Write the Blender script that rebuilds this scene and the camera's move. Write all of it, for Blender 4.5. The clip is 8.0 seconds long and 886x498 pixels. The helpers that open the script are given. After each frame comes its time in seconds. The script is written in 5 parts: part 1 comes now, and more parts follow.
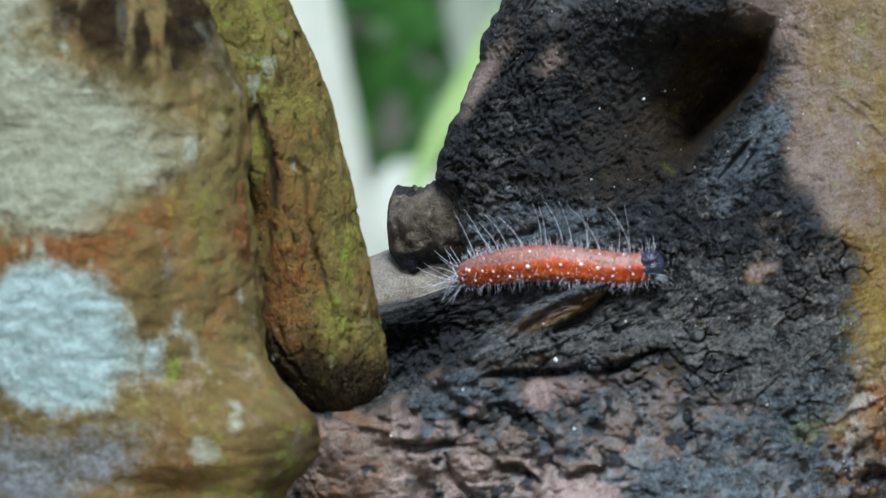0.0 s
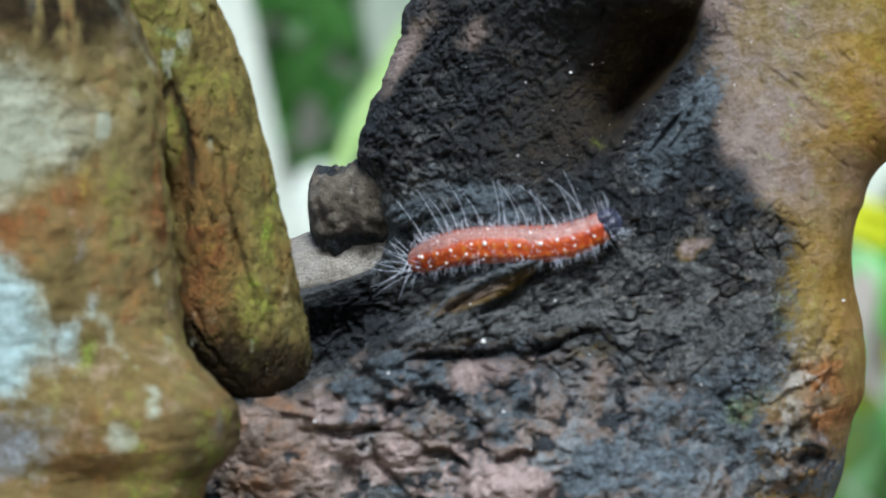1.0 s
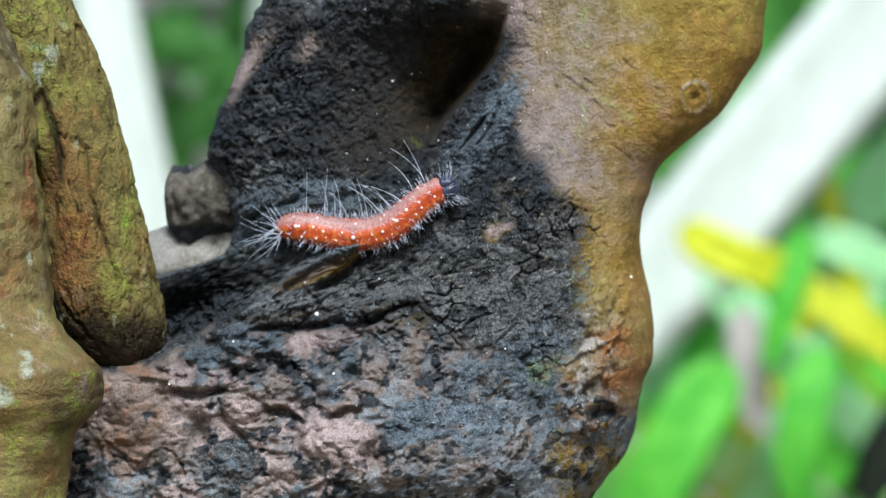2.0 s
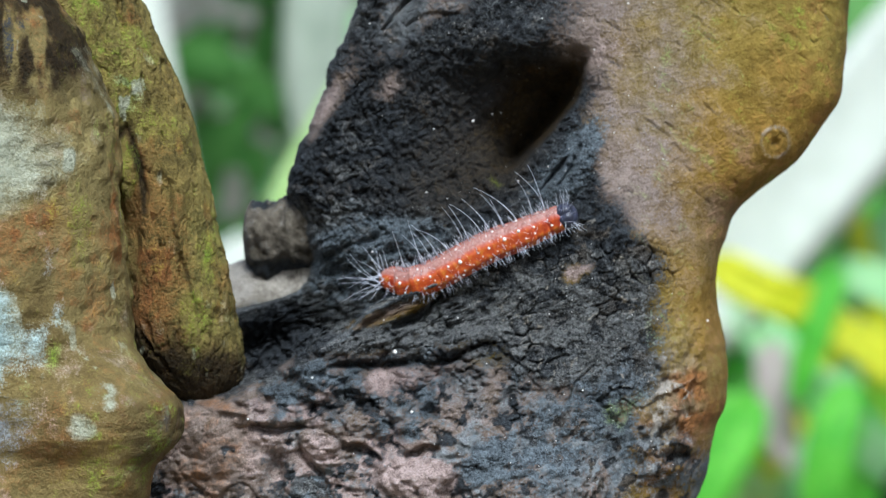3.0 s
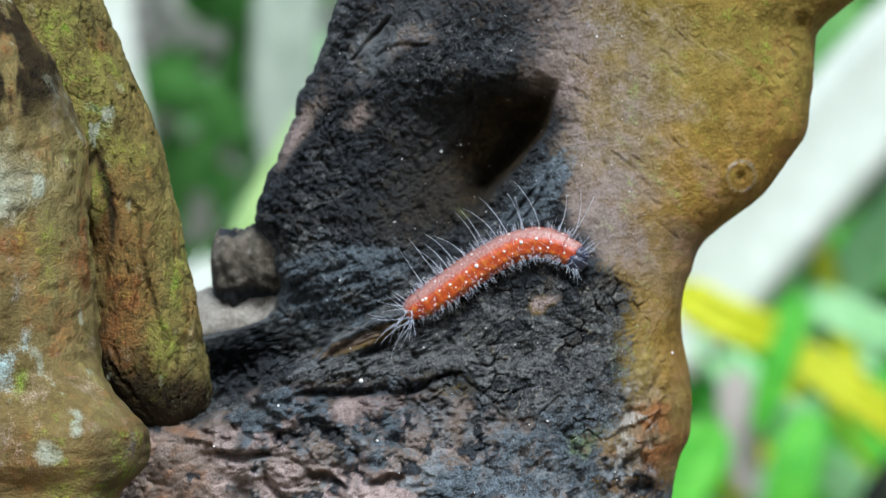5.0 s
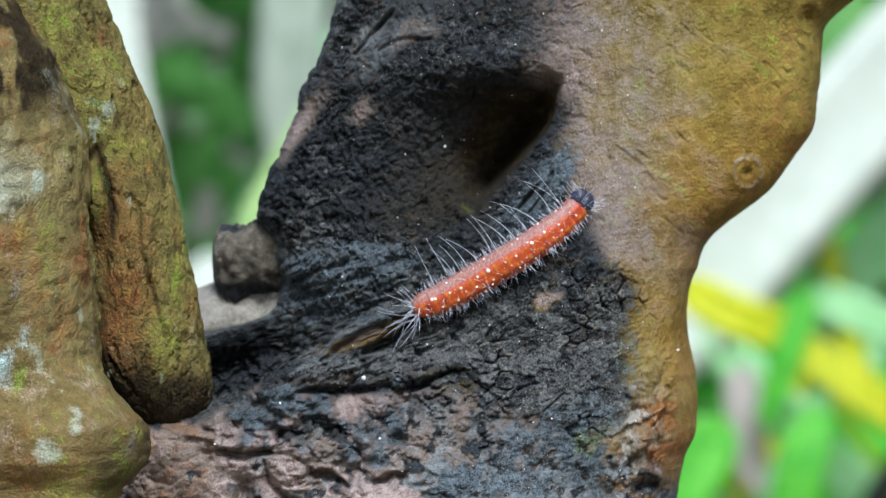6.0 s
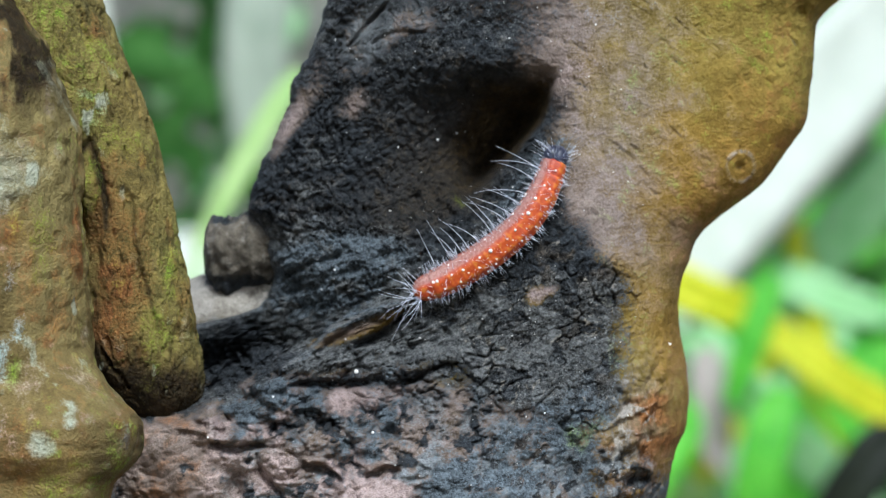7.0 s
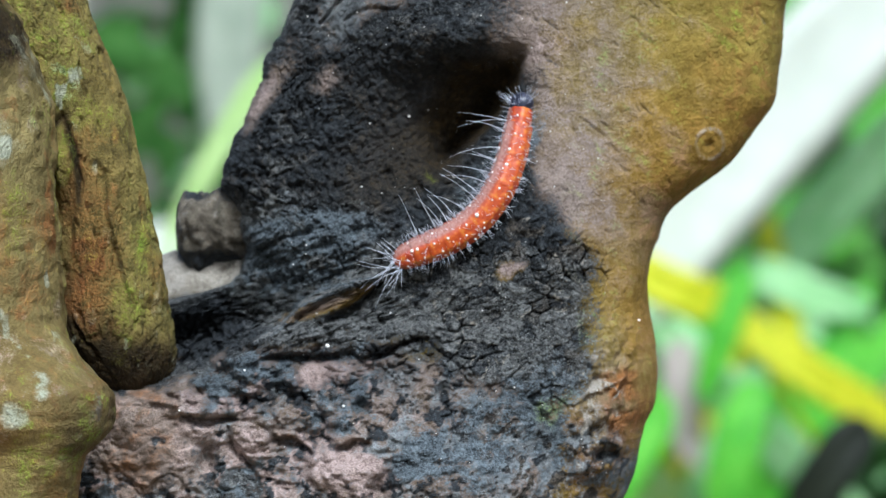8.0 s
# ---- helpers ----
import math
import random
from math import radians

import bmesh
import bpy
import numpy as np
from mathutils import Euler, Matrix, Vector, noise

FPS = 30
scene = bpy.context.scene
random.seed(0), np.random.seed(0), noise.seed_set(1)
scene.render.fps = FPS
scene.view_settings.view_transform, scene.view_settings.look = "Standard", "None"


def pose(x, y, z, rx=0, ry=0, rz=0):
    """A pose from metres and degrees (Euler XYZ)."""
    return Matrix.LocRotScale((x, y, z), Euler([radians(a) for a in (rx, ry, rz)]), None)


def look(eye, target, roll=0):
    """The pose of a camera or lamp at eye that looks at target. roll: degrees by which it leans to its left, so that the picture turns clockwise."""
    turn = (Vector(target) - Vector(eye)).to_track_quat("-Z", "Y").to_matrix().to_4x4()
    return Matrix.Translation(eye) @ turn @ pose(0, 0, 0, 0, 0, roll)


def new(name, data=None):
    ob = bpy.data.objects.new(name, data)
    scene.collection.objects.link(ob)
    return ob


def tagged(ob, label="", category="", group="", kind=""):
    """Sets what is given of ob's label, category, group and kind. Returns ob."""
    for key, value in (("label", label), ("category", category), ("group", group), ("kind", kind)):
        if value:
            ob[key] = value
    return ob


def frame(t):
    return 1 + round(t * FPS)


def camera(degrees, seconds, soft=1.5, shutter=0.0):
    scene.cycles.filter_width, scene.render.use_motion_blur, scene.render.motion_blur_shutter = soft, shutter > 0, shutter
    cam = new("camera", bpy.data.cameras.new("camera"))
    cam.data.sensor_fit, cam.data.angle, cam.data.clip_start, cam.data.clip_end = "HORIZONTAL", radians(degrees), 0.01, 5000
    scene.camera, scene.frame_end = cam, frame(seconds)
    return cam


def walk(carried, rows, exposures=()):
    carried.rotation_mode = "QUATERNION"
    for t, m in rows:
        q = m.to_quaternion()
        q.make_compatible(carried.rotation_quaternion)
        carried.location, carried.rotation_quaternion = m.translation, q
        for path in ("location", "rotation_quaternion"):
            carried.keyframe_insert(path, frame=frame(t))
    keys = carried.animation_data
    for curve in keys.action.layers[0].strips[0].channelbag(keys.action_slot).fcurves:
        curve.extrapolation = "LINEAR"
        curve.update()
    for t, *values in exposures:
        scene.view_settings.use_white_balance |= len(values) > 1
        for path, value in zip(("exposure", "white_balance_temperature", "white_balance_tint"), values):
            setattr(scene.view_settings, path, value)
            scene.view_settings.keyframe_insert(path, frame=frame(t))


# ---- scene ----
# ---- camera and walk ----
LENS = 18
cam = camera(LENS, 8.0, soft=1.1, shutter=0.25)
cam.data.dof.use_dof = True
cam.data.dof.focus_distance = 0.512
cam.data.dof.aperture_fstop = 20
PATH = [
    (0, (-0.00117, -0.48411, 0.01070), (-0.03618, 0.01434, -0.00730), -0.598),
    (0.2, (-0.00508, -0.47420, 0.00747), (-0.03654, 0.02446, -0.01146), -0.704),
    (0.3, (-0.00445, -0.47157, 0.00545), (-0.03586, 0.02719, -0.01321), -0.820),
    (0.5, (-0.00617, -0.46637, 0.00509), (-0.03125, 0.03260, -0.01504), -0.959),
    (0.7, (-0.00490, -0.46453, 0.00630), (-0.02691, 0.03456, -0.01184), -1.085),
    (0.8, (-0.00541, -0.46489, 0.00406), (-0.02538, 0.03427, -0.01132), -0.922),
    (1, (-0.00310, -0.46980, 0.00605), (-0.02347, 0.02948, -0.01149), -1.174),
    (1.2, (0.00329, -0.48978, -0.00222), (-0.01208, 0.00975, -0.01327), -0.873),
    (1.3, (0.00596, -0.50067, -0.00468), (-0.00590, -0.00102, -0.01625), -1.189),
    (1.5, (0.01079, -0.52328, -0.01102), (0.00459, -0.02339, -0.01943), -1.603),
    (1.7, (0.01277, -0.53509, -0.00835), (0.00992, -0.03519, -0.01663), -1.776),
    (2, (0.01158, -0.53913, -0.00488), (0.00899, -0.03921, -0.01342), -1.735),
    (2.2, (0.01069, -0.53831, -0.00495), (0.00507, -0.03835, -0.00694), -1.496),
    (3.3, (-0.00263, -0.54211, -0.00031), (-0.00651, -0.04215, -0.00494), -0.361),
    (3.5, (-0.00313, -0.53921, 0.00001), (-0.00484, -0.03922, -0.00260), -0.342),
    (3.7, (-0.00148, -0.53975, -0.00185), (-0.00448, -0.03976, 0.00213), -0.160),
    (4, (0.00143, -0.53959, -0.00202), (-0.00083, -0.03960, -0.00357), -0.118),
    (4.2, (0.00173, -0.54056, -0.00052), (-0.00056, -0.04057, -0.00057), -0.084),
    (4.5, (0.00001, -0.54450, 0.00000), (0.00001, -0.04450, 0.00000), 0.000),
    (4.7, (-0.00004, -0.54486, -0.00027), (0.00031, -0.04486, 0.00035), 0.023),
    (5.8, (0.00058, -0.53950, -0.00094), (-0.00074, -0.03950, -0.00197), -0.008),
    (6, (0.00066, -0.53891, -0.00046), (-0.00045, -0.03891, -0.00107), 0.040),
    (6.2, (-0.00176, -0.53792, 0.00249), (-0.00220, -0.03793, -0.00226), 0.098),
    (6.5, (-0.00559, -0.53667, 0.00437), (-0.00367, -0.03668, 0.00195), 0.317),
    (6.8, (-0.00520, -0.53747, 0.00334), (-0.00260, -0.03751, 0.00046), 0.402),
    (7, (-0.00546, -0.53846, 0.00268), (0.00039, -0.03852, -0.00199), 0.286),
    (7.2, (-0.00713, -0.53920, 0.00385), (0.00086, -0.03929, 0.00025), 0.401),
    (7.5, (-0.00969, -0.53999, 0.00393), (0.00114, -0.04013, -0.00041), 0.378),
    (7.8, (-0.00723, -0.54104, 0.00147), (0.00293, -0.04118, -0.00574), 0.240),
    (8, (-0.00500, -0.54180, -0.00104), (0.00560, -0.04194, -0.00656), 0.503),
]
walk(cam, [(t, look(eye, target, roll)) for t, eye, target, roll in PATH], exposures=[(0.0, -0.28, 5600, 3), (1.0, -0.10, 5600, 3), (1.5, 0.1, 5600, 3), (2.2, 0.1, 5600, 3), (3.3, -0.07, 5600, 3), (7.0, 0.0, 5600, 3), (8.0, 0.06, 5600, 3)])

# ---- world, sun ----
SUN_TOWARDS = Vector((0.10, -0.64, 0.74)).normalized()
world = bpy.data.worlds.new("sky")
scene.world = world
world.use_nodes = True
wn = world.node_tree
sky = wn.nodes.new("ShaderNodeTexSky")
sky.sky_type = "NISHITA"
sky.sun_disc = False
sky.sun_elevation = math.asin(SUN_TOWARDS.z)
sky.sun_rotation = math.atan2(SUN_TOWARDS.x, SUN_TOWARDS.y)
sky.air_density, sky.dust_density, sky.ozone_density = 1.0, 4.0, 1.0
wn.links.new(sky.outputs["Color"], wn.nodes["Background"].inputs["Color"])
wn.nodes["Background"].inputs["Strength"].default_value = 0.15
sun = new("sun", bpy.data.lights.new("sun", "SUN"))
sun.data.energy, sun.data.angle, sun.data.color = 4.2, radians(16), (1.0, 0.98, 0.94)
sun.matrix_world = look(SUN_TOWARDS * 5, (0, 0, 0))

MM = 0.001
GROUND_Z = -1.2


# ---- noise on arrays ----
def hash01(i, j, k, seed):
    h = (i.astype(np.int64) * 374761393 + j.astype(np.int64) * 668265263 + k.astype(np.int64) * 2147483647 + seed * 144665) & 0xFFFFFFFF
    h = ((h ^ (h >> 13)) * 1274126177) & 0xFFFFFFFF
    h = ((h ^ (h >> 16)) * 2246822519) & 0xFFFFFFFF
    return ((h ^ (h >> 15)) & 0xFFFFFF) / float(0xFFFFFF)


def vnoise(x, y, z, seed=0):
    """Smooth value noise, -1 to 1."""
    i, j, k = np.floor(x), np.floor(y), np.floor(z)
    fx, fy, fz = (f * f * f * (f * (f * 6 - 15) + 10) for f in (x - i, y - j, z - k))
    i, j, k = i.astype(np.int64) * 374761393, j.astype(np.int64) * 668265263, k.astype(np.int64) * 2147483647 + seed * 144665
    total = 0.0
    for a in (0, 1):
        for b in (0, 1):
            ij, wij = i + j + (a * 374761393 + b * 668265263), (fx if a else 1 - fx) * (fy if b else 1 - fy)
            for c in (0, 1):
                h = (ij + k + c * 2147483647) & 0xFFFFFFFF
                h = ((h ^ (h >> 13)) * 1274126177) & 0xFFFFFFFF
                h = ((h ^ (h >> 16)) * 2246822519) & 0xFFFFFFFF
                total = total + wij * (fz if c else 1 - fz) * ((h ^ (h >> 15)) & 0xFFFFFF)
    return total * (2 / float(0xFFFFFF)) - 1


def fbm(x, y, z, size, octaves=4, seed=0, gain=0.5):
    total, amp, norm = 0.0, 1.0, 0.0
    f = 1.0 / size
    for o in range(octaves):
        total = total + amp * vnoise(x * f + 17.3 * o, y * f - 9.1 * o, z * f + 4.7 * o, seed + o)
        norm += amp
        amp *= gain
        f *= 2.03
    return total / norm


def cells(x, z, size, seed=0):
    """Distances to the nearest and next cell point, and a value of the cell."""
    x, z = x / size, z / size
    i, k = np.floor(x), np.floor(z)
    d1, d2, val = np.full_like(x, 9.0), np.full_like(x, 9.0), np.zeros_like(x)
    zero = np.zeros_like(i)
    for a in (-1, 0, 1):
        for c in (-1, 0, 1):
            px = i + a + 0.1 + 0.8 * hash01(i + a, zero, k + c, seed)
            pz = k + c + 0.1 + 0.8 * hash01(i + a, zero + 1, k + c, seed)
            d = np.hypot(px - x, pz - z)
            near = d < d1
            d2 = np.where(near, d1, np.minimum(d2, d))
            val = np.where(near, hash01(i + a, zero + 2, k + c, seed), val)
            d1 = np.where(near, d, d1)
    return d1, d2, val


def smooth(v, lo, hi):
    s = np.clip((v - lo) / (hi - lo), 0, 1)
    return s * s * (3 - 2 * s)


def curve(z, *pairs):
    """A soft curve through (z, value) pairs, z rising."""
    zs, vs = np.array([p[0] for p in pairs], float), np.array([p[1] for p in pairs], float)
    z = np.asarray(z, float)
    return sum(np.interp(z + d, zs, vs) for d in (-2.5, -1.2, 0, 1.2, 2.5)) / 5


def blob(x, z, cx, cz, angle, along, across, power=2.0):
    """1 in the middle of an oval, falling to 0."""
    c, s = math.cos(radians(angle)), math.sin(radians(angle))
    p, q = ((x - cx) * c + (z - cz) * s) / along, (-(x - cx) * s + (z - cz) * c) / across
    return np.exp(-((p * p + q * q) ** (power / 2)))


def along(x, z, pts):
    """Distance to a bent line through pts, on which side (above its left is positive), and how far along, 0 to 1."""
    best, sign, far = np.full_like(x, 1e9), np.ones_like(x), np.zeros_like(x)
    n = len(pts) - 1
    for k, ((ax, az), (bx, bz)) in enumerate(zip(pts, pts[1:])):
        ex, ez = bx - ax, bz - az
        u = np.clip(((x - ax) * ex + (z - az) * ez) / (ex * ex + ez * ez), 0, 1)
        d = np.hypot(x - ax - u * ex, z - az - u * ez)
        near = d < best
        best = np.where(near, d, best)
        sign = np.where(near, np.where(ex * (z - az) - ez * (x - ax) >= 0, 1.0, -1.0), sign)
        far = np.where(near, (k + u) / n, far)
    return best, sign, far


def stroke(x, z, width, *pts):
    """1 along a bent line, thinner at its ends, falling to 0 beside it."""
    d, _, far = along(x, z, pts)
    return np.exp(-((d / (width * (0.45 + 0.55 * np.sin(np.pi * np.clip(far, 0.03, 0.97)) ** 0.5))) ** 2))


# ---- materials ----
def nodes_of(name):
    mat = bpy.data.materials.new(name)
    mat.use_nodes = True
    nt = mat.node_tree
    return mat, nt, nt.nodes["Principled BSDF"]


def add(nt, kind, **values):
    n = nt.nodes.new(kind)
    for key, value in values.items():
        n.inputs[key].default_value = value
    return n


def noise_node(nt, scale, detail=4.0, rough=0.55):
    tc = nt.nodes.new("ShaderNodeTexCoord")
    n = add(nt, "ShaderNodeTexNoise", Scale=scale, Detail=detail, Roughness=rough)
    nt.links.new(tc.outputs["Object"], n.inputs["Vector"])
    return n.outputs["Fac"]


def noise_colour(nt, scale):
    return noise_node(nt, scale, 3).node.outputs["Color"]


def ramp(nt, fac, *stops):
    r = nt.nodes.new("ShaderNodeValToRGB")
    el = r.color_ramp.elements
    while len(el) < len(stops):
        el.new(0.5)
    for e, (pos, col) in zip(el, stops):
        e.position, e.color = pos, (*col, 1)
    nt.links.new(fac, r.inputs["Fac"])
    return r.outputs["Color"]


def maths(nt, op, a, b=None, clamp=False):
    m = nt.nodes.new("ShaderNodeMath")
    m.operation, m.use_clamp = op, clamp
    for sock, v in zip(m.inputs, (a, b)):
        if v is None:
            continue
        if isinstance(v, (int, float)):
            sock.default_value = v
        else:
            nt.links.new(v, sock)
    return m.outputs[0]


def mixed(nt, fac, a, b):
    m = nt.nodes.new("ShaderNodeMix")
    m.data_type = "RGBA"
    for sock, v in ((m.inputs[0], fac), (m.inputs[6], a), (m.inputs[7], b)):
        if isinstance(v, tuple):
            sock.default_value = (*v, 1)
        elif isinstance(v, (int, float)):
            sock.default_value = v
        else:
            nt.links.new(v, sock)
    return m.outputs[2]


def bump(nt, bsdf, height, strength, distance):
    b = add(nt, "ShaderNodeBump", Strength=strength, Distance=distance)
    nt.links.new(height, b.inputs["Height"])
    nt.links.new(b.outputs["Normal"], bsdf.inputs["Normal"])


# the growths, stains and painted shade on the bark: attribute, how ragged its edge is, darker and lighter colour
LAYERS = (
    ("rose", 0.8, (0.135, 0.102, 0.086), (0.285, 0.228, 0.200)),
    ("rust", 0.9, (0.10, 0.040, 0.012), (0.33, 0.145, 0.045)),
    ("pink", 1.0, (0.20, 0.145, 0.132), (0.50, 0.39, 0.365)),
    ("grey", 0.9, (0.075, 0.082, 0.09), (0.29, 0.305, 0.315)),
    ("char_shade", 0.8, (0.0022, 0.0024, 0.0028), (0.050, 0.057, 0.066)),
    ("sepia", 0.9, (0.005, 0.0042, 0.0035), (0.12, 0.10, 0.080)),
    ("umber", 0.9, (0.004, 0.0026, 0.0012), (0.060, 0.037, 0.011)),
    ("scale", 0.7, (0.009, 0.010, 0.0115), (0.205, 0.208, 0.205)),
    ("slate", 0.9, (0.010, 0.013, 0.016), (0.165, 0.195, 0.222)),
    ("pale", 0.5, (0.23, 0.205, 0.18), (0.38, 0.35, 0.31)),
    ("fleck", 0.35, (0.16, 0.14, 0.115), (0.40, 0.365, 0.31)),
    ("moss", 1.2, (0.055, 0.085, 0.010), (0.27, 0.37, 0.035)),
    ("lichen", 0.4, (0.27, 0.28, 0.19), (0.42, 0.43, 0.33)),
    ("mint", 0.55, (0.28, 0.39, 0.38), (0.48, 0.60, 0.60)),
)


def bark_material(name, dark, light, layers, warm=((0.13, 0.07, 0.016), (0.36, 0.20, 0.055))):
    mat, nt, bsdf = nodes_of(name)
    coarse, mid, fine = noise_node(nt, 100, 6, 0.6), noise_node(nt, 480, 6, 0.65), noise_node(nt, 2300, 4, 0.7)
    tone = maths(nt, "ADD", maths(nt, "MULTIPLY", coarse, 0.45), maths(nt, "ADD", maths(nt, "MULTIPLY", mid, 0.35), maths(nt, "MULTIPLY", fine, 0.2)))
    grain = maths(nt, "ADD", maths(nt, "MULTIPLY", mid, 0.45), maths(nt, "MULTIPLY", fine, 0.55))
    patchy = maths(nt, "ADD", maths(nt, "MULTIPLY", coarse, 0.3), maths(nt, "MULTIPLY", grain, 0.7))
    colour = ramp(nt, tone, (0.40, dark), (0.60, light))
    drift = ramp(nt, noise_node(nt, 38, 3, 0.5), (0.42, (0, 0, 0)), (0.62, (1, 1, 1)))
    colour = mixed(nt, maths(nt, "MULTIPLY", drift, 0.55), colour, ramp(nt, tone, (0.38, warm[0]), (0.62, warm[1])))
    for key, ragged, lo, hi in LAYERS:
        if key not in layers:
            continue
        att = nt.nodes.new("ShaderNodeAttribute")
        att.attribute_name = key
        edge = maths(nt, "MULTIPLY", maths(nt, "SUBTRACT", patchy, 0.5), ragged * 3.4)
        soft = key in ("rose", "rust", "pink", "moss", "umber")
        fac = maths(nt, "MULTIPLY_ADD", maths(nt, "ADD", att.outputs["Fac"], edge), 1.35 if soft else 2.6, True)
        fac.node.inputs[2].default_value = -0.2 if soft else -0.8
        gate = maths(nt, "MULTIPLY", att.outputs["Fac"], 6.0, True)
        colour = mixed(nt, maths(nt, "MULTIPLY", fac, gate), colour, ramp(nt, grain, (0.40, lo), (0.61, hi)))
    nt.links.new(colour, bsdf.inputs["Base Color"])
    bsdf.inputs["Roughness"].default_value = 0.68
    bsdf.inputs["Specular IOR Level"].default_value = 0.2
    tc = nt.nodes.new("ShaderNodeTexCoord")
    vor = add(nt, "ShaderNodeTexVoronoi", Scale=1300.0)
    warp = nt.nodes.new("ShaderNodeMix")
    warp.data_type = "VECTOR"
    warp.inputs[0].default_value = 0.0016
    nt.links.new(tc.outputs["Object"], warp.inputs[4])
    nt.links.new(noise_colour(nt, 500), warp.inputs[5])
    nt.links.new(warp.outputs[1], vor.inputs["Vector"])
    height = maths(nt, "ADD", maths(nt, "MULTIPLY", mid, 0.9), maths(nt, "ADD", maths(nt, "MULTIPLY", fine, 0.55), maths(nt, "MULTIPLY", vor.outputs["Distance"], -0.28)))
    bump(nt, bsdf, height, 1.0, 0.0012)
    worn = nt.nodes.new("ShaderNodeAttribute")
    worn.attribute_name = "rough"
    nt.links.new(worn.outputs["Fac"], bsdf.inputs["Normal"].links[0].from_node.inputs["Strength"])
    return mat


def plain_material(name, lo, hi, scale, rough=0.6, bumpy=0.2, distance=0.0003, spec=0.4, transl=0.0):
    mat, nt, bsdf = nodes_of(name)
    n = noise_node(nt, scale, 5, 0.6)
    colour = ramp(nt, n, (0.35, lo), (0.65, hi))
    nt.links.new(colour, bsdf.inputs["Base Color"])
    bsdf.inputs["Roughness"].default_value = rough
    bsdf.inputs["Specular IOR Level"].default_value = spec
    if bumpy:
        bump(nt, bsdf, n, bumpy, distance)
    if transl:
        tr = nt.nodes.new("ShaderNodeBsdfTranslucent")
        nt.links.new(colour, tr.inputs["Color"])
        mx = add(nt, "ShaderNodeMixShader", Fac=transl)
        nt.links.new(bsdf.outputs[0], mx.inputs[1])
        nt.links.new(tr.outputs[0], mx.inputs[2])
        nt.links.new(mx.outputs[0], nt.nodes["Material Output"].inputs["Surface"])
    return mat


BARK_TRUNK = bark_material("trunk bark", (0.12, 0.084, 0.012), (0.30, 0.218, 0.046), ("rose", "rust", "pink", "grey", "char_shade", "sepia", "umber", "scale", "slate", "pale", "fleck", "moss"), ((0.16, 0.085, 0.012), (0.42, 0.235, 0.040)))
BARK_FRONT = bark_material("lichened bark", (0.13, 0.10, 0.034), (0.295, 0.235, 0.092), ("rust", "pink", "grey", "char_shade", "umber", "moss", "lichen", "mint"), ((0.09, 0.058, 0.018), (0.21, 0.135, 0.046)))
BARK_INNER = bark_material("mossy bark", (0.075, 0.064, 0.016), (0.35, 0.29, 0.085), ("rust", "char_shade", "umber", "moss", "lichen"), ((0.07, 0.045, 0.012), (0.28, 0.19, 0.06)))
BARK_STUB = bark_material("weathered bark", (0.075, 0.064, 0.048), (0.27, 0.235, 0.18), ("char_shade", "pale", "grey"), ((0.06, 0.05, 0.04), (0.24, 0.20, 0.16)))
BARK_PLAIN = plain_material("plain bark", (0.13, 0.09, 0.04), (0.34, 0.25, 0.11), 60, 0.85, 0.6, 0.002)
HAIR = plain_material("white hair", (0.70, 0.74, 0.86), (0.84, 0.87, 0.95), 900, 0.35, 0.0, transl=0.25)
WART = plain_material("white wart", (0.72, 0.68, 0.66), (0.88, 0.86, 0.84), 1500, 0.4, 0.0)
HEAD = plain_material("dark head", (0.010, 0.011, 0.02), (0.055, 0.06, 0.10), 900, 0.35, 0.3)
GRIT = plain_material("pale grit", (0.6, 0.58, 0.55), (0.85, 0.84, 0.82), 1500, 0.5, 0.3)
SOIL = plain_material("leaf litter", (0.05, 0.04, 0.02), (0.20, 0.15, 0.08), 14, 0.95, 0.8, 0.02)


def flesh_material():
    """Orange-red skin, greyish pink along one flank of the back."""
    mat, nt, bsdf = nodes_of("caterpillar skin")
    att = nt.nodes.new("ShaderNodeAttribute")
    att.attribute_name = "flank"
    n, fine = noise_node(nt, 700, 4), noise_node(nt, 2600, 3)
    orange = ramp(nt, n, (0.34, (0.26, 0.020, 0.005)), (0.51, (0.46, 0.070, 0.008)), (0.66, (0.60, 0.20, 0.010)))
    greyed = ramp(nt, fine, (0.35, (0.23, 0.09, 0.075)), (0.65, (0.40, 0.23, 0.20)))
    fac = maths(nt, "ADD", att.outputs["Fac"], maths(nt, "MULTIPLY", maths(nt, "SUBTRACT", n, 0.5), 0.9), True)
    nt.links.new(mixed(nt, fac, orange, greyed), bsdf.inputs["Base Color"])
    bsdf.inputs["Roughness"].default_value = 0.42
    bsdf.inputs["Subsurface Weight"].default_value = 0.05
    bsdf.inputs["Subsurface Radius"].default_value = (0.002, 0.0007, 0.0003)
    bump(nt, bsdf, fine, 0.35, 0.0003)
    return mat


FLESH = flesh_material()


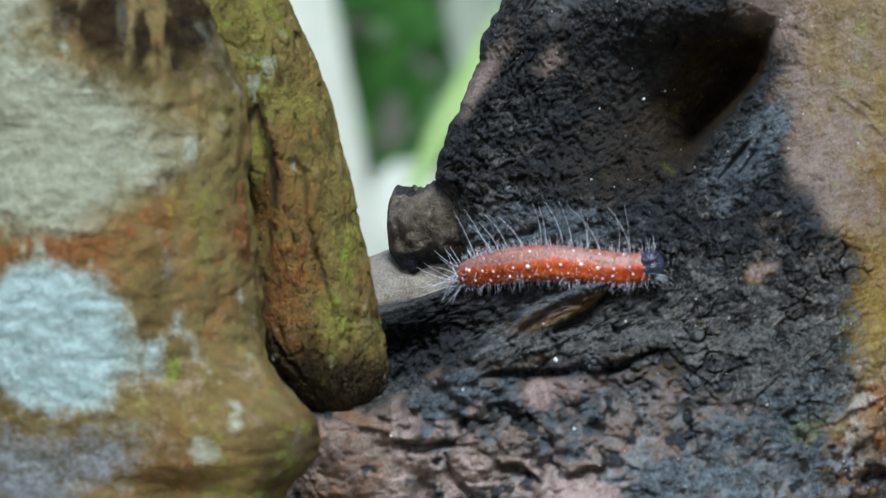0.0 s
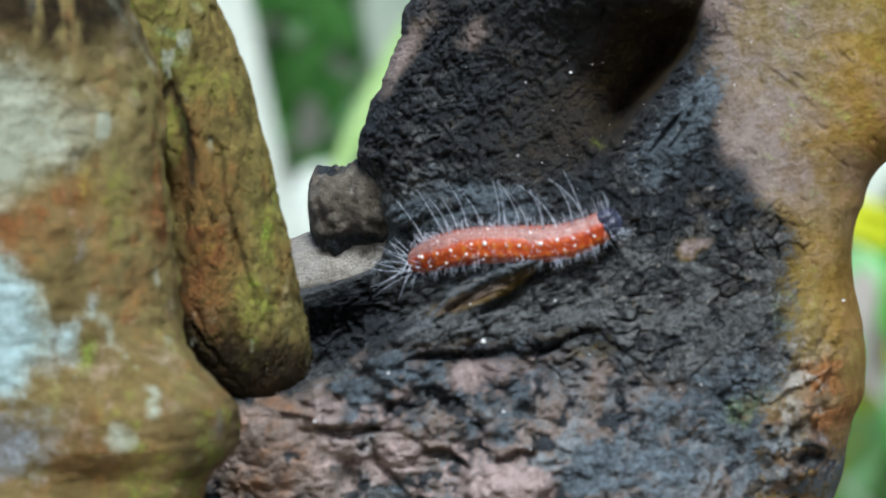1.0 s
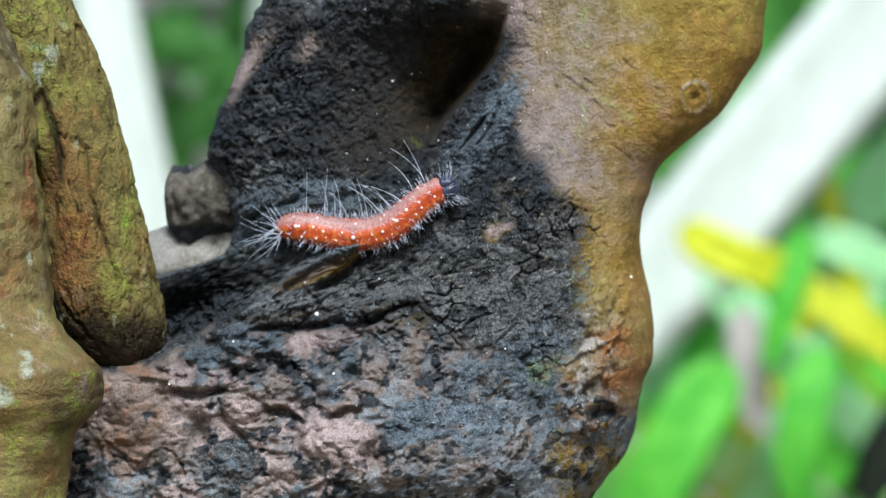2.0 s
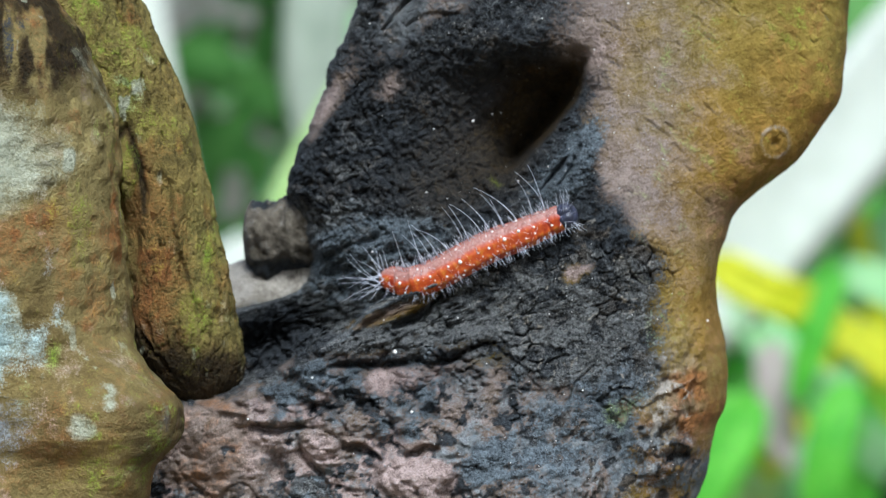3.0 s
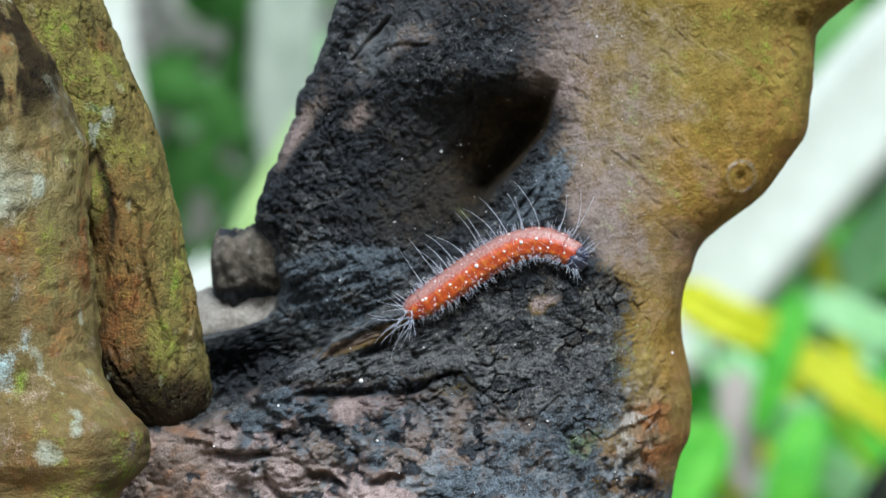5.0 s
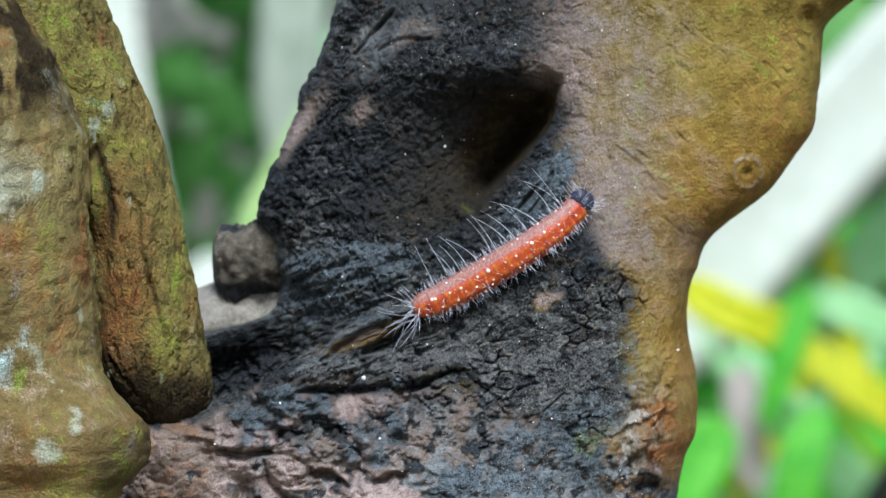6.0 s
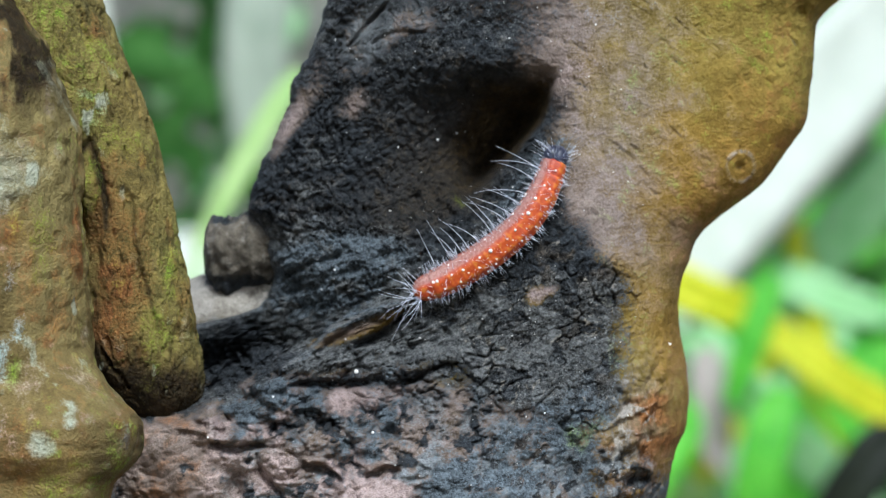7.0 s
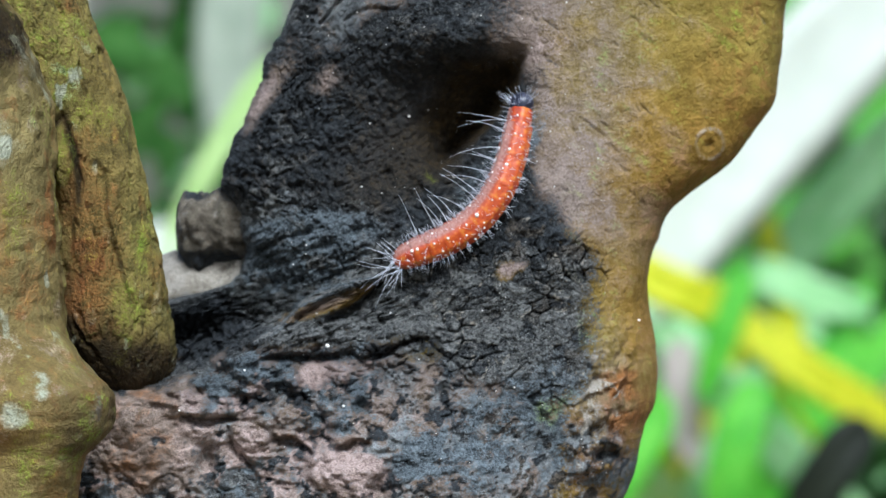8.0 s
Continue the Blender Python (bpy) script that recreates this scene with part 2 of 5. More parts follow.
# ---- mesh helpers ----
def grid_mesh(name, verts, rows, cols, wrap=True, caps=True, masks=None):
    """A mesh from rows x cols places; wrap joins the last column to the first."""
    idx = np.arange(rows * cols).reshape(rows, cols)
    nxt = np.roll(idx, -1, 1) if wrap else idx[:, 1:]
    cur = idx if wrap else idx[:, :-1]
    faces = np.stack([cur[:-1], nxt[:-1], nxt[1:], cur[1:]], -1).reshape(-1, 4)
    me = bpy.data.meshes.new(name)
    face_list = faces.tolist()
    if caps and wrap:
        face_list += [idx[0, ::-1].tolist(), idx[-1].tolist()]
    me.from_pydata(verts.reshape(-1, 3).tolist(), [], face_list)
    me.polygons.foreach_set("use_smooth", [True] * len(me.polygons))
    for key, value in (masks or {}).items():
        a = me.attributes.new(key, "FLOAT", "POINT")
        a.data.foreach_set("value", np.clip(value, 0, 1).astype(np.float32).ravel())
    me.update()
    return me


def linked(name, me, material, parent=None, label=""):
    me.materials.clear()
    me.materials.append(material)
    ob = new(name, me)
    if parent is not None:
        ob.parent = parent
    if label:
        ob["label"] = label
    return ob


def part(name, bm, material, parent=None, label=""):
    me = bpy.data.meshes.new(name)
    for f in bm.faces:
        f.smooth = True
    bm.to_mesh(me)
    bm.free()
    return linked(name, me, material, parent, label)


def tube(bm, points, radii, sides=5):
    """A tapered tube along points, closed at its ends."""
    rings = []
    for n, p in enumerate(points):
        d = (points[min(n + 1, len(points) - 1)] - points[max(n - 1, 0)]).normalized()
        side = d.cross(Vector((0.31, 0.2, 0.93)))
        side = (side if side.length > 1e-6 else d.orthogonal()).normalized()
        other = d.cross(side)
        rings.append([bm.verts.new(p + radii[n] * (math.cos(a) * side + math.sin(a) * other)) for a in (2 * math.pi * k / sides for k in range(sides))])
    for a, b in zip(rings, rings[1:]):
        for k in range(sides):
            bm.faces.new((a[k], a[(k + 1) % sides], b[(k + 1) % sides], b[k]))
    bm.faces.new(rings[0][::-1])
    bm.faces.new(rings[-1])


# ---- the tree: trunk with its hollow (all lengths here in millimetres) ----
FAR = 1.042


def left_edge(z):
    z = z / FAR
    return FAR * curve(z, (-1000, -92), (-75, -92), (-48, -86), (-32, -76), (-24, -64), (-20.5, -60), (-18, -52), (-16.4, -40), (-14.5, -32.5), (-9, -31.5), (-3, -33), (6, -36), (11, -35), (16, -33), (21, -31), (25, -28.5), (28, -27.5), (37, -24.6), (48.5, -20.5), (60, -17), (80, -12)) + 1.8 * fbm(z, z * 0, z * 0, 6, 4, 41, 0.6)


def right_edge(z):
    z = z / FAR
    return FAR * curve(z, (-1000, 34), (-78, 34), (-66, 35), (-60, 36), (-57, 40.5), (-52, 43.5), (-46, 44.8), (-42, 45.5), (-36, 48.0), (-28.5, 48.5), (-23, 47.6), (-17, 46.1), (-11, 46.2), (-3, 48.5), (2, 51.0), (5, 55.0), (7.5, 59.0), (11, 63.5), (17, 66.3), (19, 68.8), (22, 70.8), (31, 71.5), (43, 72.5), (45.5, 77), (48.5, 81), (60, 92), (80, 100)) + 0.5 * fbm(z, z * 0 + 5, z * 0, 4, 3, 43)


def stain_masks(x, z):
    """Where the trunk is charred, grey, rosy, rusty and so on, with shade painted into some recesses."""
    w = fbm(x, z * 0, z, 9, 4, 11) * 5.0
    v = fbm(x, z * 0 + 9, z, 7, 4, 12) * 4.0
    xx, zz = x + w, z + v
    border = curve(z, (-90, 30), (-60, 29), (-48, 28), (-40, 31), (-30, 37), (-22, 38), (-12, 36.5), (-6, 34), (-1, 27), (6, 25), (12, 24), (24, 23.5), (30, 22.5), (36, 20), (42, 21), (48, 25), (70, 30))
    fuzzy = 1.5 + 1.9 * smooth(z, 22, 36) + 0.5 * smooth(-20 - z, -5, 10)
    char_shade = smooth((border - (x + 0.7 * w)) / fuzzy, -3.5, 4.5)
    rx, rz = 0.86 * x + 0.5 * z, 0.86 * z - 0.5 * x
    n1, n2, n3 = fbm(rx, z * 0 + 2.3, rz * 1.3, 8, 4, 31, 0.6), fbm(rx, z * 0 + 3.7, rz * 1.3, 6, 4, 32, 0.6), fbm(rx, z * 0 + 1.4, rz * 1.2, 7, 4, 33, 0.6)
    low = smooth(-27 - 0.4 * np.maximum(x - 6, 0) - zz, -5, 7)
    west = smooth(4 - x, -6, 14)
    m = {}
    m["rose"] = np.maximum(smooth(40 - xx - 0.15 * z, -26, 30) * smooth(z, -16, 6) * 1.12, 0.95 * smooth(-24 - z, 0, 6) * smooth(28 - xx, -4, 6))
    n4 = fbm(x + 0.4 * z, z * 0, z, 10, 4, 34, 0.6)
    m["rose"] = m["rose"] - 0.22 * smooth(n4, -0.1, 0.5) * smooth(z, -8, 4) + 0.22 * smooth(-n4, -0.1, 0.5) * smooth(66 - x, 0, 14) * smooth(z, -30, 0) + 0.2 * smooth(x, 30, 40) * smooth(8 - z, 0, 14) + 0.5 * blob(xx, zz, 35, -40, 75, 15, 9, 3)
    m["rust"] = 1.0 * blob(xx, zz, 39, -42, 75, 18, 7.5, 3) * smooth(fbm(x, z * 0, z, 6, 3, 39), -0.45, 0.2) + 0.7 * blob(xx, zz, -58, -60, 60, 14, 9, 3) + 0.38 * smooth(x, 38, 50) * smooth(16 - z, -8, 12) + 0.45 * low * smooth(n1, 0.2, 0.55) + 0.42 * blob(xx, zz, 12, 22, 42, 12, 5)
    m["pink"] = low * west * smooth(n2, -0.05, 0.3) * 1.0 + 0.25 * blob(xx, zz, -40, -46, 0, 9, 5) + 0.8 * blob(xx, zz, -15, -30.2, 5, 8, 1.8) + 0.8 * blob(x + 0.8 * w, z + 0.8 * v, 20, -11.2, 20, 3.0, 2.0, 3) + 0.5 * blob(xx, zz, -15, 26, 20, 4, 2.2) + 0.6 * blob(x, z, -30, 22, 60, 7, 2.2) + 0.45 * blob(xx, zz, 23, 33, 10, 6, 4) + 0.4 * blob(xx, zz, -6, 40, 40, 5, 2)
    tan = blob(xx, zz, -50, -43, -10, 12, 9.5, 3)
    deep = smooth(-36 - z, -3, 10) * smooth(34 - x, 0, 10)
    m["pink"] = m["pink"] + 0.75 * blob(xx, zz, -15, -48.5, 5, 8, 3.4, 3)
    m["rust"] = m["rust"] + 0.18 * tan
    m["rose"] = m["rose"] + 0.9 * blob(x + 0.2 * w, z + 0.2 * v, -16.5, -18.0, 23, 9, 1.4, 3)
    m["grey"] = np.maximum(low * (0.6 + 0.6 * n1) * (1 - 0.7 * tan), 0.85 * blob(xx, zz, -12, 41, 30, 18, 9)) + 0.32 * blob(xx, zz, 31, 46, 20, 11, 8) 
    m["grey"] = m["grey"] + 0.3 * blob(x + 0.6 * w, z + 0.6 * v, 34.5, -40.5, 60, 4.5, 2.2, 3)
    m["grey"] = m["grey"] + 0.16 * deep * (1 - tan)
    bare = np.clip(low * (0.85 - 0.7 * smooth(n3, 0.05, 0.4)), 0, 1)
    m["char_shade"] = char_shade * (1 - bare) * (1 - 0.8 * m["pink"]) * (1 - 0.6 * blob(xx, zz, -14, 40, 40, 12, 5.5)) * (1 - 0.55 * blob(x + 0.4 * w, z + 0.4 * v, -29, 22, 62, 9, 2.2)) * (1 - 0.25 * blob(xx, zz, 2, 20, 30, 20, 12)) * (1 - 0.3 * blob(xx, zz, 8, 50, 0, 24, 8))
    m["slate"] = 0.85 * blob(x + 0.5 * w, z + 0.5 * v, 19.0, 9.5, 55, 11, 3.6, 3) + 0.6 * blob(xx, zz, 12, -44, 20, 15, 7) + 0.6 * blob(xx, zz, -26, -31, 10, 15, 4) + 0.5 * blob(xx, zz, -18, -5, 10, 12, 6) + 0.6 * low * smooth(n3, -0.1, 0.3) + 0.45 * blob(xx, zz, 24, -36, 30, 16, 9)
    m["char_shade"] = m["char_shade"] + 0.35 * smooth(fbm((x * 0.8 - z * 0.6) * 0.5, x * 0, (x * 0.6 + z * 0.8) * 2.2, 2.0, 2, 19), 0.68, 0.78) * (1 - char_shade) + 0.3 * smooth(fbm(x, z * 0, z, 0.9, 2, 94), 0.62, 0.75) * (1 - char_shade) + 0.5 * blob(x, z, 58.4, 13.7, 30, 1.2, 0.7)
    # contact shade under the inner stem and in the knot hole is painted in
    m["char_shade"] = m["char_shade"] * (1 - 0.8 * tan) * (1 - 0.72 * blob(x + 0.2 * w, z + 0.2 * v, -16.5, -18.0, 23, 9, 1.3, 3)) + 0.95 * blob(xx, zz, -53, -32.5, 10, 13, 3.6, 3) + 0.7 * blob(x, z, 38.5, -47, 30, 2.0, 1.2, 3) + 0.6 * tan * smooth(fbm(x, z * 0, z, 2.6, 3, 40), 0.25, 0.5)
    m["char_shade"] = m["char_shade"] * (1 - 0.6 * deep) + 0.7 * blob(xx, zz, -30.5, -52, 0, 7, 5, 3)
    m["pink"] = m["pink"] * (1 - 0.8 * tan) * (1 - 0.9 * blob(xx, zz, -50, -33, 10, 17, 5.5, 3))
    fleshy = np.clip(m["pink"], 0, 1)
    for key in ("grey", "slate", "char_shade"):
        m[key] = m[key] * (1 - 0.65 * fleshy)
    m["rose"] = m["rose"] + 0.3 * deep + 0.8 * blob(x + 0.8 * w, z + 0.8 * v, 20, -11.2, 20, 3.0, 2.0, 3)
    m["scale"] = 0.74 * m["char_shade"] * np.maximum(smooth(-4 - z - 0.3 * np.minimum(x + 8, 0), -4, 8), np.maximum(0.55 * smooth(z + 0.35 * np.maximum(4 - x, 0), 28, 42), 0.9 * smooth(7 - (x - left_edge(z)), 0, 7) * smooth(z, 8, 16) * smooth(n1, -0.3, 0.2)))
    ring = np.hypot(x - 58.6, z - 13.9)
    m["umber"] = 0.85 * blob(xx, zz, 15, 24, 42, 12, 6) + 0.3 * blob(xx, zz, -2, 26, 0, 20, 9)
    m["pale"] = 0.7 * smooth(fbm(x * 1.5, z * 0, z, 3, 4, 38), 0.2, 0.45) * blob(x, z, 36, -36, 75, 13, 4.5) + 0.48 * np.exp(-(((ring - 2.9) / 0.8) ** 2))
    m["pale"] = m["pale"] + 0.38 * tan
    m["moss"] = 0.12 * blob(xx, zz, 2, 7.4, 0, 1.6, 1.0) + 0.35 * blob(xx, zz, 28, -38, 0, 3, 2) + 0.32 * smooth(fbm(x, z * 0, z, 16, 3, 36), -0.1, 0.5) * smooth(x, 36, 55)
    lines = np.abs(fbm(x + 0.6 * w, z * 0, z + 0.6 * v, 2.6, 2, 91)) + 0.6 * np.abs(fbm(x, z * 0, z, 1.1, 2, 92))
    m["fleck"] = 0.62 * (1 - smooth(lines, 0.08, 0.22)) * smooth(fbm(x, z * 0, z, 6, 3, 93), -0.25, 0.25) * m["char_shade"] * (1 - 0.9 * blob(xx, zz, 12, 21, 40, 18, 9, 3)) * (0.25 + 0.75 * smooth(x, -6, 10)) * (1 - 0.8 * blob(x, z, -12, 9, 20, 18, 9, 3))
    m["moss"] = m["moss"] + 0.22 * smooth(fbm(x * 0.8 - z * 0.6, z * 0, 1.6 * (x * 0.6 + z * 0.8), 3.0, 4, 104, 0.65), 0.1, 0.4) * smooth(x, 26, 40) * smooth(z, -30, -20)
    m["fleck"] = m["fleck"] + 0.75 * (1 - smooth(np.abs(fbm(x + 0.4 * w, z * 0, z, 3.4, 3, 97)), 0.03, 0.10)) * blob(xx, zz, 37, -39, 72, 14, 6, 3)
    # the curled strip, torn lips, pockets and folds
    sx, sz = x + 0.12 * w, z + 0.12 * v
    face, rim = stroke(x + 0.35 * w, z + 0.3 * v, 1.5, *STRIP_FOOT), stroke(sx, sz, 0.8, *STRIP)
    torn = 0.8 * sum(stroke(sx, sz, 0.7, *lip) for lip in LIPS) + 0.6 * stroke(sx, sz, 0.8, (-53.4, -34.6), (-48.0, -35.2), (-43.4, -36.8))
    pocket = blob(sx, sz, -17.4, -31.2, 10, 3.8, 2.6, 3) + 0.8 * blob(sx, sz, -29.6, -42.6, 20, 5, 4.4, 3) + 0.9 * blob(sx, sz, -15.5, -48, 0, 5, 4, 3) + 0.8 * blob(sx, sz, -7.6, -48, 0, 4, 3.6, 3) + 0.55 * blob(sx, sz, -38, -36.2, -8, 6, 2.6, 3)
    fold = np.clip(sum(stroke(sx, sz, 1.5, *f) for f in FOLDS) + 0.8 * blob(sx, sz, -14, -38.4, 10, 5.5, 4, 3) + 0.7 * blob(sx, sz, -21, -39.5, 0, 4, 3, 3), 0, 1)
    clear = np.clip(0.9 * face + torn + pocket, 0, 1)
    for key in ("char_shade", "scale", "slate", "grey", "fleck"):
        m[key] = np.clip(m[key], 0, 1) * (1 - 0.85 * clear)
    m["rust"] = np.clip(m["rust"], 0, 1) * (1 - 0.7 * np.clip(pocket, 0, 1)) + 0.3 * face + 0.8 * torn + 0.5 * stroke(sx, sz, 1.2, (36.6, -39.0), (39.4, -35.0), (41.6, -32.0))
    m["pink"] = np.clip(m["pink"], 0, 1) + 1.0 * np.clip(pocket, 0, 1)
    mottle, mottle2 = fbm(x, z * 0 + 5, z, 3.2, 4, 101, 0.65), fbm(x, z * 0 + 7, z, 2.4, 4, 102, 0.65)
    m["slate"] = m["slate"] + 0.6 * fold + 0.7 * rim + 0.1 * low
    for key, level, n in (("slate", 0.75, mottle), ("pink", 0.5, -mottle), ("grey", 0.5, mottle2), ("rust", 0.6, mottle2)):
        m[key] = m[key] * (1 - level * low * (1 - smooth(n, -0.3, 0.25)))
    m["char_shade"] = np.maximum(m["char_shade"], 0.8 * low * smooth(-mottle - 0.5 * mottle2, -0.05, 0.3) * (1 - 0.8 * clear) * (1 - 0.9 * tan))
    m["pale"] = m["pale"] + 0.4 * rim + 0.35 * stroke(sx, sz, 0.6, *PEEL_EDGE) + 0.3 * blob(xx, zz, 33.0, 16.4, 20, 3.2, 1.8, 3)
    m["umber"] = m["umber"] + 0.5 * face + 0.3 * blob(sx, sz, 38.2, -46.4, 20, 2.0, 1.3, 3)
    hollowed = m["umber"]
    # the hollow's brown lining, made darker for the hollow's shade, ends at the flange; the burnt bark is browner in
    # places
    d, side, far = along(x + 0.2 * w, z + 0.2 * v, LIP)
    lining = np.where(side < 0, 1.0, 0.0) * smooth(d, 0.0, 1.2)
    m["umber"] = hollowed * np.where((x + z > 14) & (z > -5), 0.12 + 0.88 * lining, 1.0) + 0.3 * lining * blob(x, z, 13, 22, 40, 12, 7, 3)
    m["slate"] = m["slate"] * (1 - lining * blob(x, z, 12, 20, 40, 16, 9, 3)) + 0.5 * (1 - lining) * blob(x, z, 15.5, 8.5, 52, 12, 4.5, 3)
    m["slate"] = m["slate"] + 0.9 * blob(xx, zz, -24, -9, 30, 15, 9, 3) * smooth(mottle, -0.5, 0.05)
    m["scale"] = m["scale"] + 0.85 * blob(xx, zz, -23, -8, 30, 17, 10, 3) * smooth(-mottle2, -0.3, 0.3)
    m["rust"] = m["rust"] + 0.4 * smooth(x, 48, 68) * smooth(z, -8, 8) * smooth(mottle2, -0.2, 0.3)
    # trough: shade of the recess painted over its charred, crumbly bark
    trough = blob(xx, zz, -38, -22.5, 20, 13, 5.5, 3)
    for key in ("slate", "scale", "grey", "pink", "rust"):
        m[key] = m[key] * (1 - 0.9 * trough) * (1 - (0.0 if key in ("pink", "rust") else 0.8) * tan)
    m["char_shade"] = np.maximum(m["char_shade"], 1.1 * trough)
    m["pale"], m["rust"] = m["pale"] * (1 - 0.5 * tan), m["rust"] + 0.08 * tan
    # shade on the floor of the dish, painted as dark umber
    m["umber"] = m["umber"] + 0.5 * blob(xx, zz, -2, 9, 20, 17, 8, 3)
    m["scale"] = m["scale"] + 0.6 * blob(xx, zz, -25, 9, 68, 15, 5, 3) * smooth(mottle2, -0.25, 0.25)
    m["grey"] = m["grey"] + 0.4 * blob(xx, zz, -13, 44, 30, 16, 7, 3) * smooth(mottle, -0.2, 0.3)
    m["char_shade"] = m["char_shade"] + 0.7 * tan * blob(x, z, -46, -44.5, -10, 7, 2.6, 3) * smooth(fbm(x, z * 0, z, 1.6, 3, 103), 0.1, 0.4)
    m["sepia"] = m["char_shade"] * (0.75 * smooth(fbm(x, z * 0 + 4, z, 5, 4, 99, 0.6), -0.05, 0.35) * 0.45 * smooth(z, -12, 4) + 0.8 * smooth(fbm(x, z * 0 + 8, z, 4, 4, 100, 0.6), -0.25, 0.2) * smooth(x, 2, 20) * (1 - smooth(z, -8, 4)))
    d1, d2, val = plates_of(x, z)
    plated = (1 - smooth(z, -9, -2)) * smooth(x, -12, 2) * (1 - 0.6 * low)
    m["scale"] = m["scale"] * (1 - plated * (0.5 - 0.6 * smooth(val, 0.2, 0.7)))
    m["sepia"] = m["sepia"] * (1 - plated * (0.4 - 0.6 * smooth(val, 0.1, 0.6)))
    m["fleck"] = m["fleck"] + 0.55 * plated * m["char_shade"] * smooth(d2 - d1, 0.08, 0.16) * (1 - smooth(d2 - d1, 0.20, 0.34)) * smooth(mottle, -0.1, 0.25)
    ledge = stroke(sx, sz, 1.5, *UNDER_ROOT)
    shelf = np.clip(0.8 * stroke(sx, sz, 3.2, *ROOT) + ledge, 0, 1)
    m["rust"], m["char_shade"], m["rose"] = m["rust"] * (1 - 0.9 * shelf), np.maximum(m["char_shade"], 0.72 * shelf), m["rose"] + 0.8 * shelf
    m["moss"] = m["moss"] * (1 - shelf)
    m["rough"] = 0.6 + 0.4 * np.clip(np.maximum(char_shade, low), 0, 1) - 0.3 * deep - 0.35 * tan
    return m


# lines on the trunk's face that its forms follow
LIP = ((23.2, 31.4), (21.6, 27.0), (20.6, 22.7), (16.4, 16.8), (11.0, 11.4), (7.2, 6.4), (4.5, 2.0))
STRIP = ((-29.6, -24.8), (-24.8, -22.2), (-20.6, -17.6), (-15.8, -15.4), (-10.3, -13.4), (-6.6, -12.8))
STRIP_FOOT = ((-23.2, -20.6), (-15.8, -19.0), (-10.6, -16.6), (-7.6, -14.6))
ROOT = ((-35.0, -27.6), (-26.8, -24.8), (-15.8, -24.0), (-7.0, -24.4), (1.8, -21.8))
UNDER_ROOT = ((-27.5, -27.6), (-21.3, -28.6), (-15.8, -27.5), (-9.2, -27.4), (-2.6, -26.6), (1.8, -24.4))
FOLDS = (((-36.0, -28.8), (-29.0, -27.8), (-24.6, -30.6), (-20.8, -33.6)), ((-33.0, -31.0), (-29.5, -30.6), (-25.2, -32.4)), ((-40.0, -33.4), (-35.0, -32.6), (-30.0, -34.6)))
CRACKS = (
    ((3.0, -24.0), (5.6, -26.8), (8.4, -28.5), (10.2, -25.0)), ((12.8, -28.6), (15.0, -27.6), (18.0, -26.2)), ((17.5, -35.4), (19.0, -31.4), (22.2, -28.2)),
    ((-5.0, -27.4), (-1.4, -26.4), (0.9, -24.4)), ((23.4, -35.0), (24.6, -36.8), (25.4, -39.4)), ((5.8, -22.6), (9.4, -23.2), (10.8, -20.2)), ((8.0, -28.4), (10.5, -30.2), (12.0, -29.6)),
)
LIPS = (((-24.8, -42.0), (-21.5, -42.4), (-18.4, -44.0)), ((-13.8, -43.0), (-10.8, -42.6), (-7.4, -43.2)))
PEEL_EDGE = ((31.5, -36.4), (35.0, -34.2), (38.6, -33.2), (42.0, -31.6))


